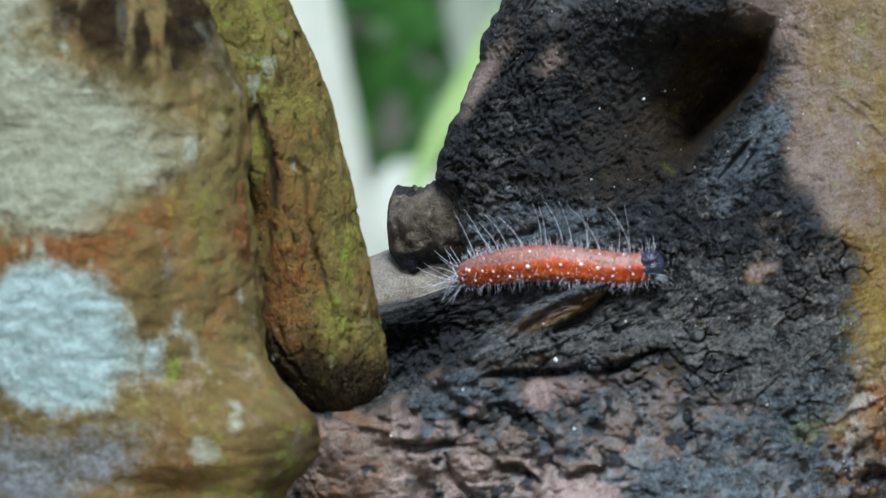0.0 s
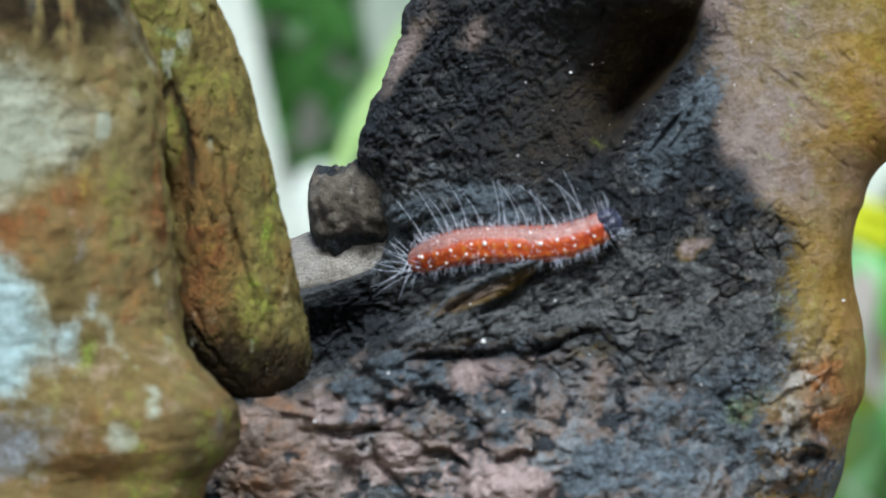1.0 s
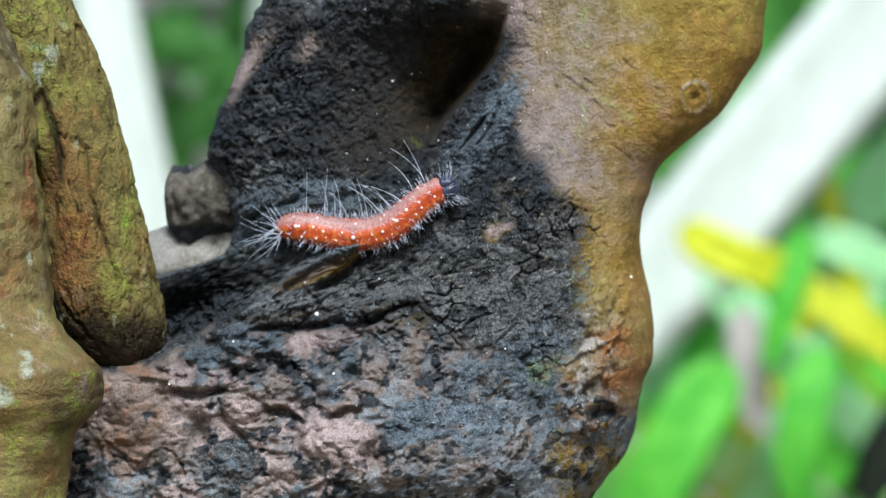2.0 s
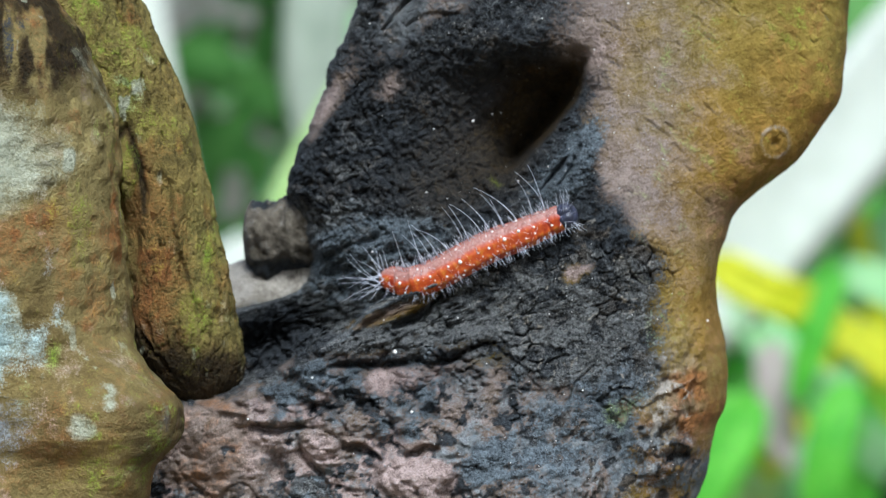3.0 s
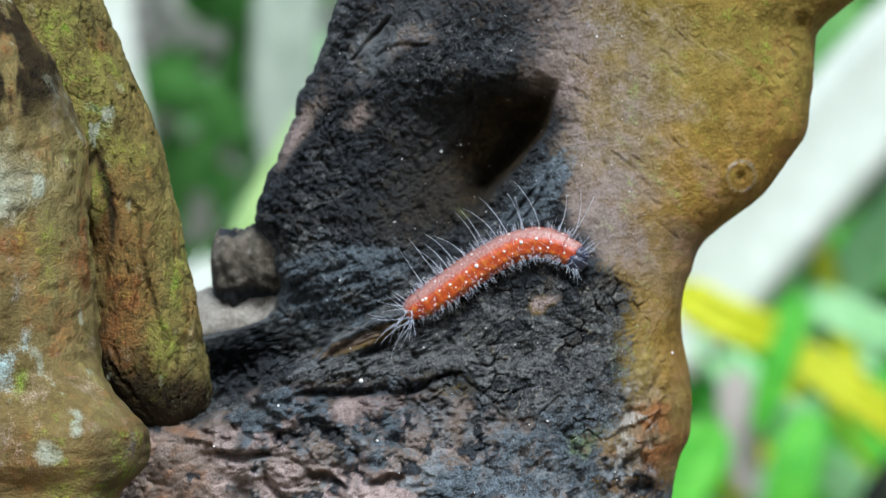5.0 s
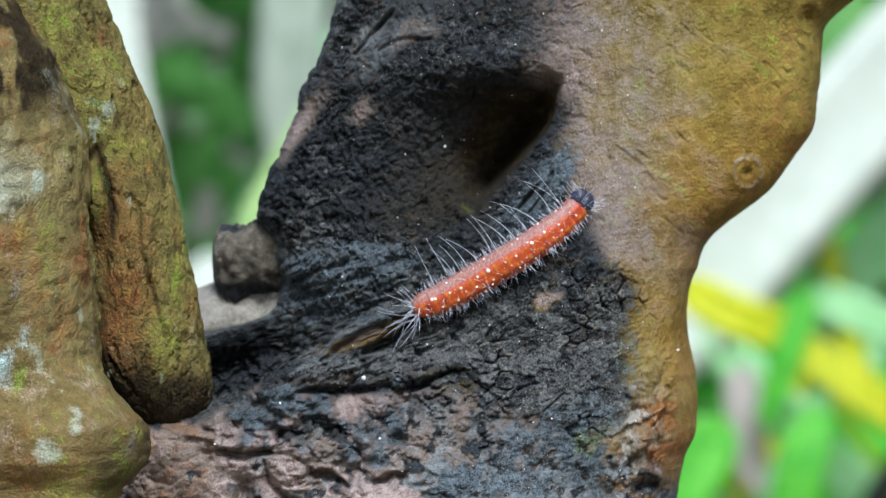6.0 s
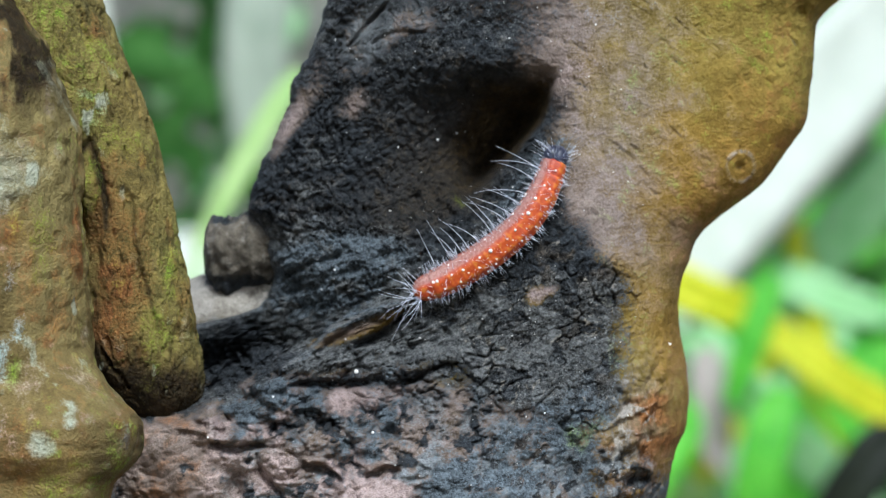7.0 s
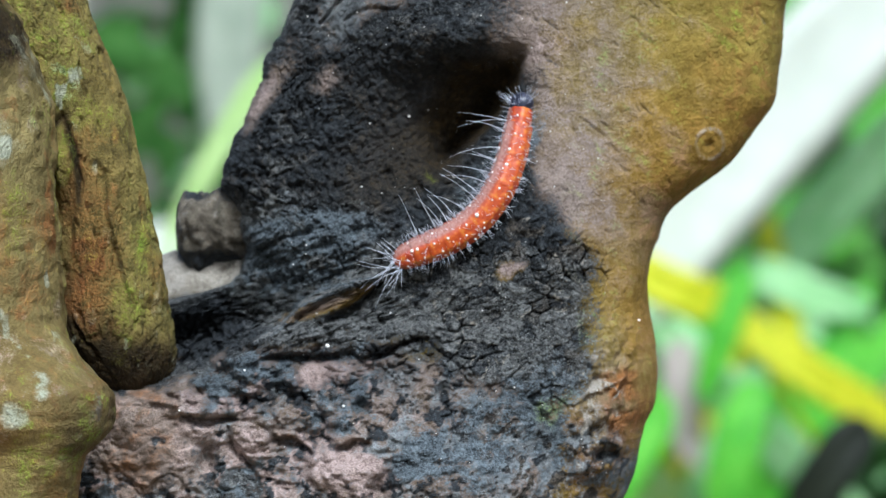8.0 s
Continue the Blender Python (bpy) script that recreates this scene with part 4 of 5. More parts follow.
def inner_masks(x, y, z):
    w, v = 4 * fbm(x, y, z, 8, 4, 71), 4 * fbm(x, y + 9, z, 7, 4, 72)
    xx, zz = x + w, z + v
    nx, nz = x + 0.3 * w, z + 0.3 * v
    n1, n2, n3 = fbm(x, y, z * 0.7, 6, 4, 74), fbm(x, y, z * 0.5, 4, 3, 73), fbm(x, y, z, 2.2, 4, 75, 0.6)
    m = {}
    m["moss"] = 0.2 * smooth(n1, 0.05, 0.45) + 0.22 * blob(xx, zz, -68, 32, -70, 16, 6) + 0.26 * blob(xx, zz, -51.5, -6, 80, 9, 2.2) + 0.12 * blob(xx, zz, -50, -18, 60, 8, 3.5) + 0.25 * blob(xx, zz, -65.5, 8, 80, 5, 2) * smooth(n3, -0.2, 0.3)
    for cx, cz, r in ((-71.2, 40.8, 2.6), (-72.0, 31.4, 2.0), (-68.6, 31.2, 1.9), (-65.0, 25.6, 2.4), (-66.4, 21.8, 2.8), (-51.4, -6.4, 1.8)):
        m["moss"] = m["moss"] + 0.55 * blob(nx, nz, cx, cz, 70, 1.2 * r, 0.9 * r, 2) * smooth(n3, -0.2, 0.25)
    m["rust"] = 0.7 * blob(xx, zz, -60.5, -15, 80, 16, 5.5) + 0.4 * smooth(n2, 0.1, 0.5) + 0.5 * blob(xx, zz, -62, 6, 80, 12, 4) + 0.5 * stroke(nx, nz, 1.0, (-65.4, 17.2), (-63.2, 13.4), (-62.2, 8.0)) + 0.5 * blob(nx, nz, -65, 37.4, 60, 2.6, 1.6)
    m["lichen"] = 0.45 * blob(xx, zz, -66, 24, -70, 9, 4) * smooth(n3, -0.3, 0.2) + 0.8 * blob(x, z, -63.6, -24.7, 70, 1.0, 0.6) + 0.5 * blob(nx, nz, -58.8, 8.4, 80, 2.2, 0.9) + 0.35 * smooth(fbm(x, y, z * 0.6, 3, 3, 76), 0.35, 0.5)
    # darker in the knob rim, left edge, seam, flake cracks and foot
    dark = np.clip(sum(stroke(nx, nz, 0.5, *f) for f in FLAKES) + 0.8 * stroke(nx, nz, 0.55, *SEAM), 0, 1)
    m["umber"] = 0.9 * stroke(nx, nz, 1.0, *KNOB_RIM) + 0.45 * blob(xx, zz, -65.6, 8, 86, 9, 3) * smooth(n2, -0.3, 0.2) + 0.4 * blob(xx, zz, -66.0, -12, 88, 16, 2.0) + 0.3 * smooth(-n3, 0.2, 0.5)
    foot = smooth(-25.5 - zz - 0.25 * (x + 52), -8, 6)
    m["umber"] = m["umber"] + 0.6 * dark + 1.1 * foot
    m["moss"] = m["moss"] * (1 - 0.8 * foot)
    m["char_shade"] = 0.45 * foot + 0.3 * smooth(fbm(x * 1.8, y * 1.8, z * 0.5, 2.6, 3, 62), 0.36, 0.6) + 0.35 * stroke(nx, nz, 0.6, *KNOB_RIM)
    m["rough"] = 1.0 + 0 * x
    return m


def burl(x, z):
    return 8 * blob(x, z, -70, -55, 60, 11, 8, 3) + 3 * blob(x, z, -88, -55, 0, 9, 7)


def groove(x, z):
    """The knob in its dark rim, the seam down the stem and the cracks under lifted flakes."""
    x, z = x + 0.9 * fbm(x, z * 0, z, 5, 3, 77), z + 0.9 * fbm(x, z * 0 + 3, z, 5, 3, 78)
    h = -3.2 * blob(x, z, -66, 2, 88, 17, 2.8, 3) + 4.2 * blob(x, z, -65.6, 8.4, 86, 6.6, 2.3, 3) - 1.3 * stroke(x, z, 0.8, *KNOB_RIM) + 1.2 * blob(x, z, -57, 0, 84, 22, 1.8)
    h += 1.4 * smooth(x - np.interp(z, [-18, -11.5, -5, 4, 16], [-52.6, -54.6, -56.4, -57.6, -60]), -0.4, 0.4) * smooth(z, -19, -15) * (1 - smooth(z, 6, 14))
    for flake in FLAKES:
        h -= 1.3 * stroke(x, z, 0.42, *flake)
    return h


def build_tree():
    tree = new("tree")
    tagged(tree, "old multi-stemmed tree with charred hollow, moss and lichen", "tree")
    build_trunk(tree)
    zs = np.arange(-80, 70, 0.4)
    build_stem(
        "front_stem", tree, zs,
        lambda z: (curve(z, (-90, -99), (-50, -97), (-24, -95.5), (0, -96.5), (20, -98), (35, -104), (46, -112), (55, -116), (75, -125)), -20 + 0 * z),
        lambda z: (31 + 0 * z, 27 + 0 * z),
        lambda x, y, z: soft_bark(x, y, z, 1.5, 51) + 0.35 * fbm(x, y, z, 1.6, 3, 52), front_masks, BARK_FRONT, "ochre stem bark with pale mint lichen patches", 340, burl, (1.12, -36.5, 0.50, 10.5, 14.0))
    zi = np.concatenate([np.arange(-37, -24, 0.25), np.arange(-24, 70, 0.33)])
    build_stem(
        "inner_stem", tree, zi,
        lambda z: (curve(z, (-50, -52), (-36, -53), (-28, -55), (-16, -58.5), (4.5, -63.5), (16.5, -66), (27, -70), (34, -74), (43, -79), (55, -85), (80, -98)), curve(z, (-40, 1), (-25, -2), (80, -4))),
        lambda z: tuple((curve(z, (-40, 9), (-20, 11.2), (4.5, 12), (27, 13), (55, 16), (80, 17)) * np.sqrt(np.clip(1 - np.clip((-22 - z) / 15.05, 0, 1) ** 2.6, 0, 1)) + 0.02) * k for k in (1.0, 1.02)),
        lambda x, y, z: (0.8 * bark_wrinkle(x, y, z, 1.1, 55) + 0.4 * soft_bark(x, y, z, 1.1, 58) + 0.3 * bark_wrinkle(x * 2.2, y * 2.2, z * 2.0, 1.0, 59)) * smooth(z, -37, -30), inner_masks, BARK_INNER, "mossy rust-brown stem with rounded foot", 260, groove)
    # broken stub beside the fork and the bare wood under it
    xs = np.linspace(0, 1, 60)
    a = np.linspace(0, 2 * math.pi, 91)[:-1]
    s, t = np.meshgrid(xs, a, indexing="ij")
    r = 7.3 * np.clip(1 - (np.clip(s - 0.86, 0, 1) / 0.14) ** 2.4, 0, 1) ** 0.5 + 0.02
    body = np.where(r > 1, 1.0, 0.0)
    wrinkle = np.abs(fbm(s * 25 + 0.8 * np.sin(2 * t), np.cos(t) * 1.6, np.sin(t) * 1.6, 2.6, 3, 84))
    r = r * (1.02 + 0.06 * np.sin(3 * t)) + body * (1.8 * fbm(np.cos(t) * 7, np.sin(t) * 7, s * 24, 6, 4, 81, 0.6) + 0.7 * fbm(np.cos(t) * 9, np.sin(t) * 9, s * 20, 1.5, 3, 83, 0.6) + 2.2 * wrinkle - 0.5)
    r = r + 4.5 * smooth(0.78 - s, 0.0, 0.4) * (0.55 + 0.45 * np.sin(t))
    r = r - 2.0 * body * blob(s * 25, (t - 1.9) * 7, 21.5, 0, 20, 1.8, 2.6) + 1.6 * body * np.exp(-(((s - 0.80) / 0.12) ** 2)) * smooth(-np.sin(t), 0.0, 0.8)
    x, y, z = -22 - 25.0 * s, 23 + r * np.cos(t), -1.4 - 1.8 * s + r * np.sin(t)
    # dark bark on top; shade of underside and notch painted into the mask
    masks = {"char_shade": 0.28 * smooth(fbm(x, y, z, 4, 3, 82), -0.2, 0.4) + 0.45 * smooth(z, 1, 6) + 0.8 * blob(s * 25, (t - 1.9) * 7, 21.5, 0, 20, 1.8, 2.4) + 0.6 * smooth(-z, 5, 9), "pale": 0.6 * blob(s * 25, (t - 2.9) * 7, 16.5, 0, 0, 1.0, 1.2), "grey": 0.25 + 0 * x, "rough": 0.9 + 0 * x}
    linked("branch_stub", grid_mesh("branch_stub", np.stack([x, y, z], -1) * MM, len(xs), len(a), masks=masks), BARK_STUB, tree, "broken grey-brown branch stub")
    la = np.linspace(-math.pi / 2, math.pi / 2, 50)
    lat, lon = np.meshgrid(la, a, indexing="ij")
    k = 1 + 0.16 * fbm(np.cos(lat) * np.cos(lon) * 5, np.cos(lat) * np.sin(lon) * 9, np.sin(lat) * 9, 5, 4, 85)
    x, y, z = -36 + 24 * k * np.cos(lat) * np.cos(lon), 31 + 13 * k * np.cos(lat) * np.sin(lon), -17.0 + 12.0 * k * np.sin(lat)
    z = z + 0.16 * (x + 40) + 4.2 * np.exp(-(((x + 33) / 4.6) ** 2)) * np.clip(np.sin(lat) + 0.3, 0, 1) - 1.6 * np.exp(-(((x + 42) / 5) ** 2)) * np.clip(np.sin(lat), 0, 1)
    y = y + 2.0 * np.exp(-(((x + 38) / 5) ** 2 + ((z + 11) / 4) ** 2))
    # the wood gets darker towards its bottom
    masks = {"pale": 0.85 * smooth(-10 - x, 0, 6) * smooth(z, -20, -14) * (0.65 + 0.5 * smooth(fbm(x, y, z, 7, 3, 87), -0.3, 0.2)), "char_shade": 0.7 * smooth(-15 - z + 2 * fbm(x, y, z, 6, 3, 86), -1, 4), "grey": 0 * x, "rough": 0.5 + 0 * x}
    linked("bare_wood", grid_mesh("bare_wood", np.stack([x, y, z], -1) * MM, 50, len(a), masks=masks), BARK_STUB, tree, "smooth pale bare wood under the stub")
    # plain continuations below and above
    def plain(name, pts, rx, ry):
        z = np.linspace(0, 1, 40)
        a = np.linspace(0, 2 * math.pi, 49)[:-1]
        zz, aa = np.meshgrid(z, a, indexing="ij")
        x = np.interp(zz, [0, 1], [pts[0][0], pts[1][0]]) + np.interp(zz, [0, 1], rx) * np.cos(aa)
        y = np.interp(zz, [0, 1], [pts[0][1], pts[1][1]]) + np.interp(zz, [0, 1], ry) * np.sin(aa)
        h = np.interp(zz, [0, 1], [pts[0][2], pts[1][2]])
        k = 3 * fbm(x, y, h, 40, 3, 95)
        linked(name, grid_mesh(name, np.stack([x + k * np.cos(aa), y + k * np.sin(aa), h], -1) * MM, 40, 48), BARK_PLAIN, tree)

    plain("butt", ((-40, 20, GROUND_Z / MM - 20), (-44, 18, -74)), (130, 86), (100, 46))
    plain("limb", ((4, 30, 60), (-20, 60, 620)), (20, 14), (24, 14))
    plain("limb", ((56, 30, 60), (210, 60, 620)), (36, 22), (24, 18))
    plain("limb", ((-122, -20, 64), (-260, -60, 620)), (29, 20), (26, 20))
    plain("limb", ((-92, -4, 64), (-190, 40, 620)), (16, 10), (16, 10))
    return tree


build_tree()


# ---- ground and the garden behind ----
def build_ground():
    bm = bmesh.new()
    bmesh.ops.create_grid(bm, x_segments=60, y_segments=60, size=300)
    for v in bm.verts:
        v.co.z = GROUND_Z + 0.05 * noise.noise(v.co * 0.3)
    tagged(part("ground", bm, SOIL), "brown leaf litter on the ground", "ground", kind="structure")


build_ground()


def leaf_material(name, lo, hi, transl=0.35):
    return plain_material(name, lo, hi, 30, 0.45, 0.1, 0.0005, 0.4, transl)


GREEN = leaf_material("green leaf", (0.13, 0.54, 0.05), (0.28, 0.76, 0.09), 0.5)
DEEP = leaf_material("deep green leaf", (0.012, 0.050, 0.008), (0.03, 0.10, 0.015))
LIME = leaf_material("yellowing leaf", (0.58, 0.62, 0.01), (0.76, 0.76, 0.03))
WAXY = leaf_material("pale waxy leaf", (0.34, 0.68, 0.28), (0.52, 0.82, 0.46))
# near-white leaf: the glare of the bright background is put into its colour
PAINTED_GLARE = leaf_material("near-white leaf with painted glare", (0.72, 0.76, 0.68), (0.82, 0.85, 0.78))
# near-black leaf: the shade of the dark gaps is put into its colour
PAINTED_SHADE = leaf_material("near-black leaf with painted shade", (0.006, 0.010, 0.006), (0.02, 0.028, 0.015))
PALELIME = leaf_material("pale lime leaf", (0.44, 0.66, 0.24), (0.60, 0.79, 0.36))
ROSY = leaf_material("dry rosy leaf", (0.46, 0.40, 0.37), (0.60, 0.53, 0.50))
GREYLEAF = leaf_material("grey-green leaf", (0.42, 0.50, 0.40), (0.58, 0.64, 0.54), 0.45)
DRY = leaf_material("dry grey-brown leaf", (0.40, 0.38, 0.34), (0.56, 0.54, 0.49), 0.45)
MIDGREEN = leaf_material("mid green leaf", (0.05, 0.17, 0.03), (0.12, 0.30, 0.07), 0.4)
FRESH = leaf_material("fresh green leaf", (0.10, 0.34, 0.05), (0.24, 0.54, 0.12), 0.45)
GREYBARK = plain_material("far grey bark", (0.20, 0.19, 0.17), (0.36, 0.35, 0.32), 12, 0.9, 0.5, 0.004)


def behind(px, py, y):
    """A place y metres behind the trunk's face, on the line of sight of the middle of the clip."""
    k = 0.00011 * (1 + y / 0.5445)
    return Vector(((px - 784) * k, y, (441 - py) * k))


def plant(x, y, label):
    """A clump of strap leaves that rises from one base on the ground."""
    root = new("strap_leaf_plant")
    root.location = (x, y, GROUND_Z)
    return tagged(root, label, "plant", "garden plants")


def strap_leaf(root, material, a, b, width, label, bow=0.03):
    """A long arching blade from a to b with a folded midrib, on a stalk from the plant's base."""
    a, b = (Vector(p) - root.location for p in (a, b))
    if b.z < a.z:
        a, b = b, a
    axis = b - a
    side = axis.cross(Vector((0, 1, 0))).normalized()
    out = Vector((0, -1, 0))
    bm = bmesh.new()
    n, rows = 26, []
    for i in range(n + 1):
        s = i / n
        w = width * 0.5 * min(1.0, 0.55 + 1.6 * s) * (1 - max(0.0, (s - 0.72) / 0.28) ** 2) ** 0.5 + 0.0006
        p = a + axis * s + out * bow * math.sin(s * math.pi) + side * bow * 0.4 * math.sin(s * math.pi)
        row = [bm.verts.new(p + side * w * q + Vector((0, 0.22 * w * (1 - abs(q)), 0))) for q in (-1, -0.55, 0, 0.55, 1)]
        row += [bm.verts.new(p + side * w * q * 0.98 + Vector((0, 0.22 * w * (1 - abs(q)) + 0.0009, 0))) for q in (1, 0, -1)]
        rows.append(row)
    for r0, r1 in zip(rows, rows[1:]):
        for k in range(8):
            bm.faces.new((r0[k], r0[(k + 1) % 8], r1[(k + 1) % 8], r1[k]))
    bm.faces.new(rows[0][::-1])
    bm.faces.new(rows[-1])
    leaf = part("leaf", bm, material, root, label)
    stalk = bmesh.new()
    foot = Vector((0.05 * a.x, 0.05 * a.y, 0))
    pts = [foot.lerp(a + axis * 0.03, s) + Vector((0, 0.0, 0.12 * math.sin(s * math.pi))) for s in (k / 12 for k in range(13))]
    tube(stalk, pts, [0.006 - 0.003 * k / 12 for k in range(13)], 6)
    part("stalk", stalk, material, leaf)
    return leaf


rng_garden = random.Random(11)


def build_garden():
    y = 3.0
    right = plant(0.95, 3.25, "lush strap-leaved plant with green, yellow and near-white leaves")
    left = plant(-0.9, 4.2, "shaded plant with long grey-green leaves")
    near = plant(-0.32, 1.25, "small plant with one thin yellow-green leaf")
    strap_leaf(right, PAINTED_GLARE, behind(960, 830, y), behind(1840, -150, y), 0.152, "broad near-white strap leaf with glare in its colour", 0.01)
    strap_leaf(right, GREEN, behind(1180, 740, y + 0.5), behind(1750, 110, y + 0.5), 0.055, "narrow bright green strap leaf", 0.01)
    strap_leaf(right, WAXY, behind(1200, 830, y + 0.2), behind(1780, 190, y + 0.2), 0.078, "pale waxy green strap leaf", 0.01)
    strap_leaf(right, PAINTED_SHADE, behind(1530, 480, y + 0.3), behind(1650, 320, y + 0.3), 0.03, "near-black strap leaf with shade in its colour", 0.01)
    strap_leaf(right, LIME, behind(1190, 510, y - 0.1), behind(1400, 600, y - 0.1), 0.055, "short yellowing strap leaf hanging down", 0.02)
    strap_leaf(right, LIME, behind(1370, 590, y - 0.1), behind(1720, 810, y - 0.1), 0.048, "yellowing strap leaf hanging down", 0.03)
    strap_leaf(right, GREEN, behind(1345, 760, y - 0.15), behind(1425, 520, y - 0.15), 0.038, "bright green strap leaf standing up", 0.01)
    strap_leaf(right, GREEN, behind(1290, 700, y + 0.6), behind(1600, 470, y + 0.6), 0.05, "bright green strap leaf in the light", 0.01)
    strap_leaf(right, WAXY, behind(1220, 640, y + 0.2), behind(1420, 640, y + 0.2), 0.05, "pale waxy green strap leaf lying level", 0.02)
    strap_leaf(right, WAXY, behind(1420, 520, y + 0.05), behind(1640, 600, y + 0.05), 0.05, "pale waxy green strap leaf lying level", 0.02)
    strap_leaf(right, PALELIME, behind(1210, 860, y + 0.1), behind(1300, 960, y + 0.1), 0.07, "pale lime green leaf tip", 0.02)
    strap_leaf(right, WAXY, behind(1230, 580, y), behind(1640, 980, y), 0.062, "pale waxy green strap leaf", 0.03)
    strap_leaf(right, GREEN, behind(1160, 760, y + 0.2), behind(1600, 1000, y + 0.2), 0.104, "broad bright green strap leaf", 0.02)
    strap_leaf(right, GREEN, behind(1420, 560, y + 0.3), behind(1560, 1150, y + 0.3), 0.121, "broad bright green strap leaf", 0.01)
    for k in range(46):
        px, py = rng_garden.uniform(1180, 1640), rng_garden.uniform(620, 1080)
        dx, dy = rng_garden.choice(((150, -190), (190, 130), (120, -240), (60, 230)))
        s, far = rng_garden.uniform(0.7, 1.3), y + rng_garden.uniform(0.0, 0.9)
        mat, label = rng_garden.choice(((GREEN, "bright green strap leaf"), (GREEN, "bright green strap leaf"), (WAXY, "pale waxy green strap leaf"), (PALELIME, "pale lime green strap leaf"), (LIME, "yellowing green strap leaf")))
        strap_leaf(right, mat, behind(px - dx * s, py - dy * s, far), behind(px + dx * s, py + dy * s, far), rng_garden.uniform(0.024, 0.06), label + " in the garden", 0.02)
    strap_leaf(right, ROSY, behind(1300, 650, y - 0.1), behind(1325, 870, y - 0.1), 0.045, "dry rosy leaf hanging down", 0.01)
    strap_leaf(right, GREEN, behind(1100, 1300, y + 0.3), behind(1330, 540, y + 0.3), 0.121, "broad bright green strap leaf", 0.01)
    strap_leaf(right, GREEN, behind(1300, 1300, y + 0.4), behind(1480, 600, y + 0.4), 0.130, "broad bright green strap leaf", 0.01)
    strap_leaf(right, GREEN, behind(1080, 1080, y - 0.3), behind(1275, 745, y - 0.3), 0.085, "broad vivid green strap leaf", 0.02)
    strap_leaf(right, GREEN, behind(1380, 1000, y - 0.2), behind(1440, 720, y - 0.2), 0.06, "vivid green strap leaf standing up", 0.02)
    strap_leaf(right, PAINTED_SHADE, behind(1500, 1000, y - 0.25), behind(1640, 790, y - 0.25), 0.065, "near-black strap leaf with shade in its colour", 0.01)
    strap_leaf(near, PALELIME, behind(395, 480, 1.2), behind(575, 160, 1.2), 0.015, "thin yellow-green leaf close behind the trunk", 0.004)
    strap_leaf(left, PAINTED_GLARE, behind(150, 330, 4.2), behind(225, -220, 4.2), 0.10, "near-white leaf added for the bright gap", 0.02)
    strap_leaf(left, PAINTED_GLARE, behind(300, 660, 3.4), behind(155, -160, 3.4), 0.085, "near-white leaf added for the bright gap along the stem", 0.02)
    strap_leaf(left, PAINTED_GLARE, behind(345, 720, 3.9), behind(395, 450, 3.9), 0.12, "near-white leaf added for the bright gap", 0.02)
    strap_leaf(left, GREYLEAF, behind(500, 330, 4.0), behind(530, -200, 4.0), 0.11, "grey-green leaf hanging in the shade", 0.02)
    strap_leaf(left, WAXY, behind(440, 330, 4.4), behind(585, 60, 4.4), 0.05, "pale leaf hanging in the shade", 0.02)


build_garden()


def far_trunk(x, y, r, h):
    bm = bmesh.new()
    pts = [Vector((x + 0.12 * math.sin(k * 0.9 + x), y, GROUND_Z - 0.1 + h * k / 9)) for k in range(10)]
    tube(bm, pts, [r * (1.15 - 0.06 * k) for k in range(10)], 16)
    tree = new("far_tree")
    tagged(tree, "grey tree trunk out of focus in the garden", "tree", "far trees")
    part("trunk", bm, GREYBARK, tree)
    crown = bmesh.new()
    for k in range(500):
        c = Vector((x + rng_garden.gauss(0, 1.1), y + rng_garden.gauss(0, 0.9), GROUND_Z + h + rng_garden.gauss(0.2, 0.7)))
        d = Vector((rng_garden.uniform(-1, 1), rng_garden.uniform(-1, 1), rng_garden.uniform(-0.8, 0.3))).normalized()
        e = d.orthogonal().normalized()
        l, w = rng_garden.uniform(0.10, 0.2), rng_garden.uniform(0.03, 0.06)
        v = [crown.verts.new(p) for p in (c, c + d * l * 0.5 + e * w, c + d * l, c + d * l * 0.5 - e * w)]
        crown.faces.new(v)
    part("crown", crown, DEEP, tree)


for x, y, r, h in ((-0.62, 5.2, 0.11, 3.4), (-1.1, 6.2, 0.14, 3.6), (-0.3, 7.6, 0.12, 4.2), (1.3, 7.2, 0.16, 3.8), (2.4, 8.5, 0.2, 4.4)):
    far_trunk(x, y, r, h)


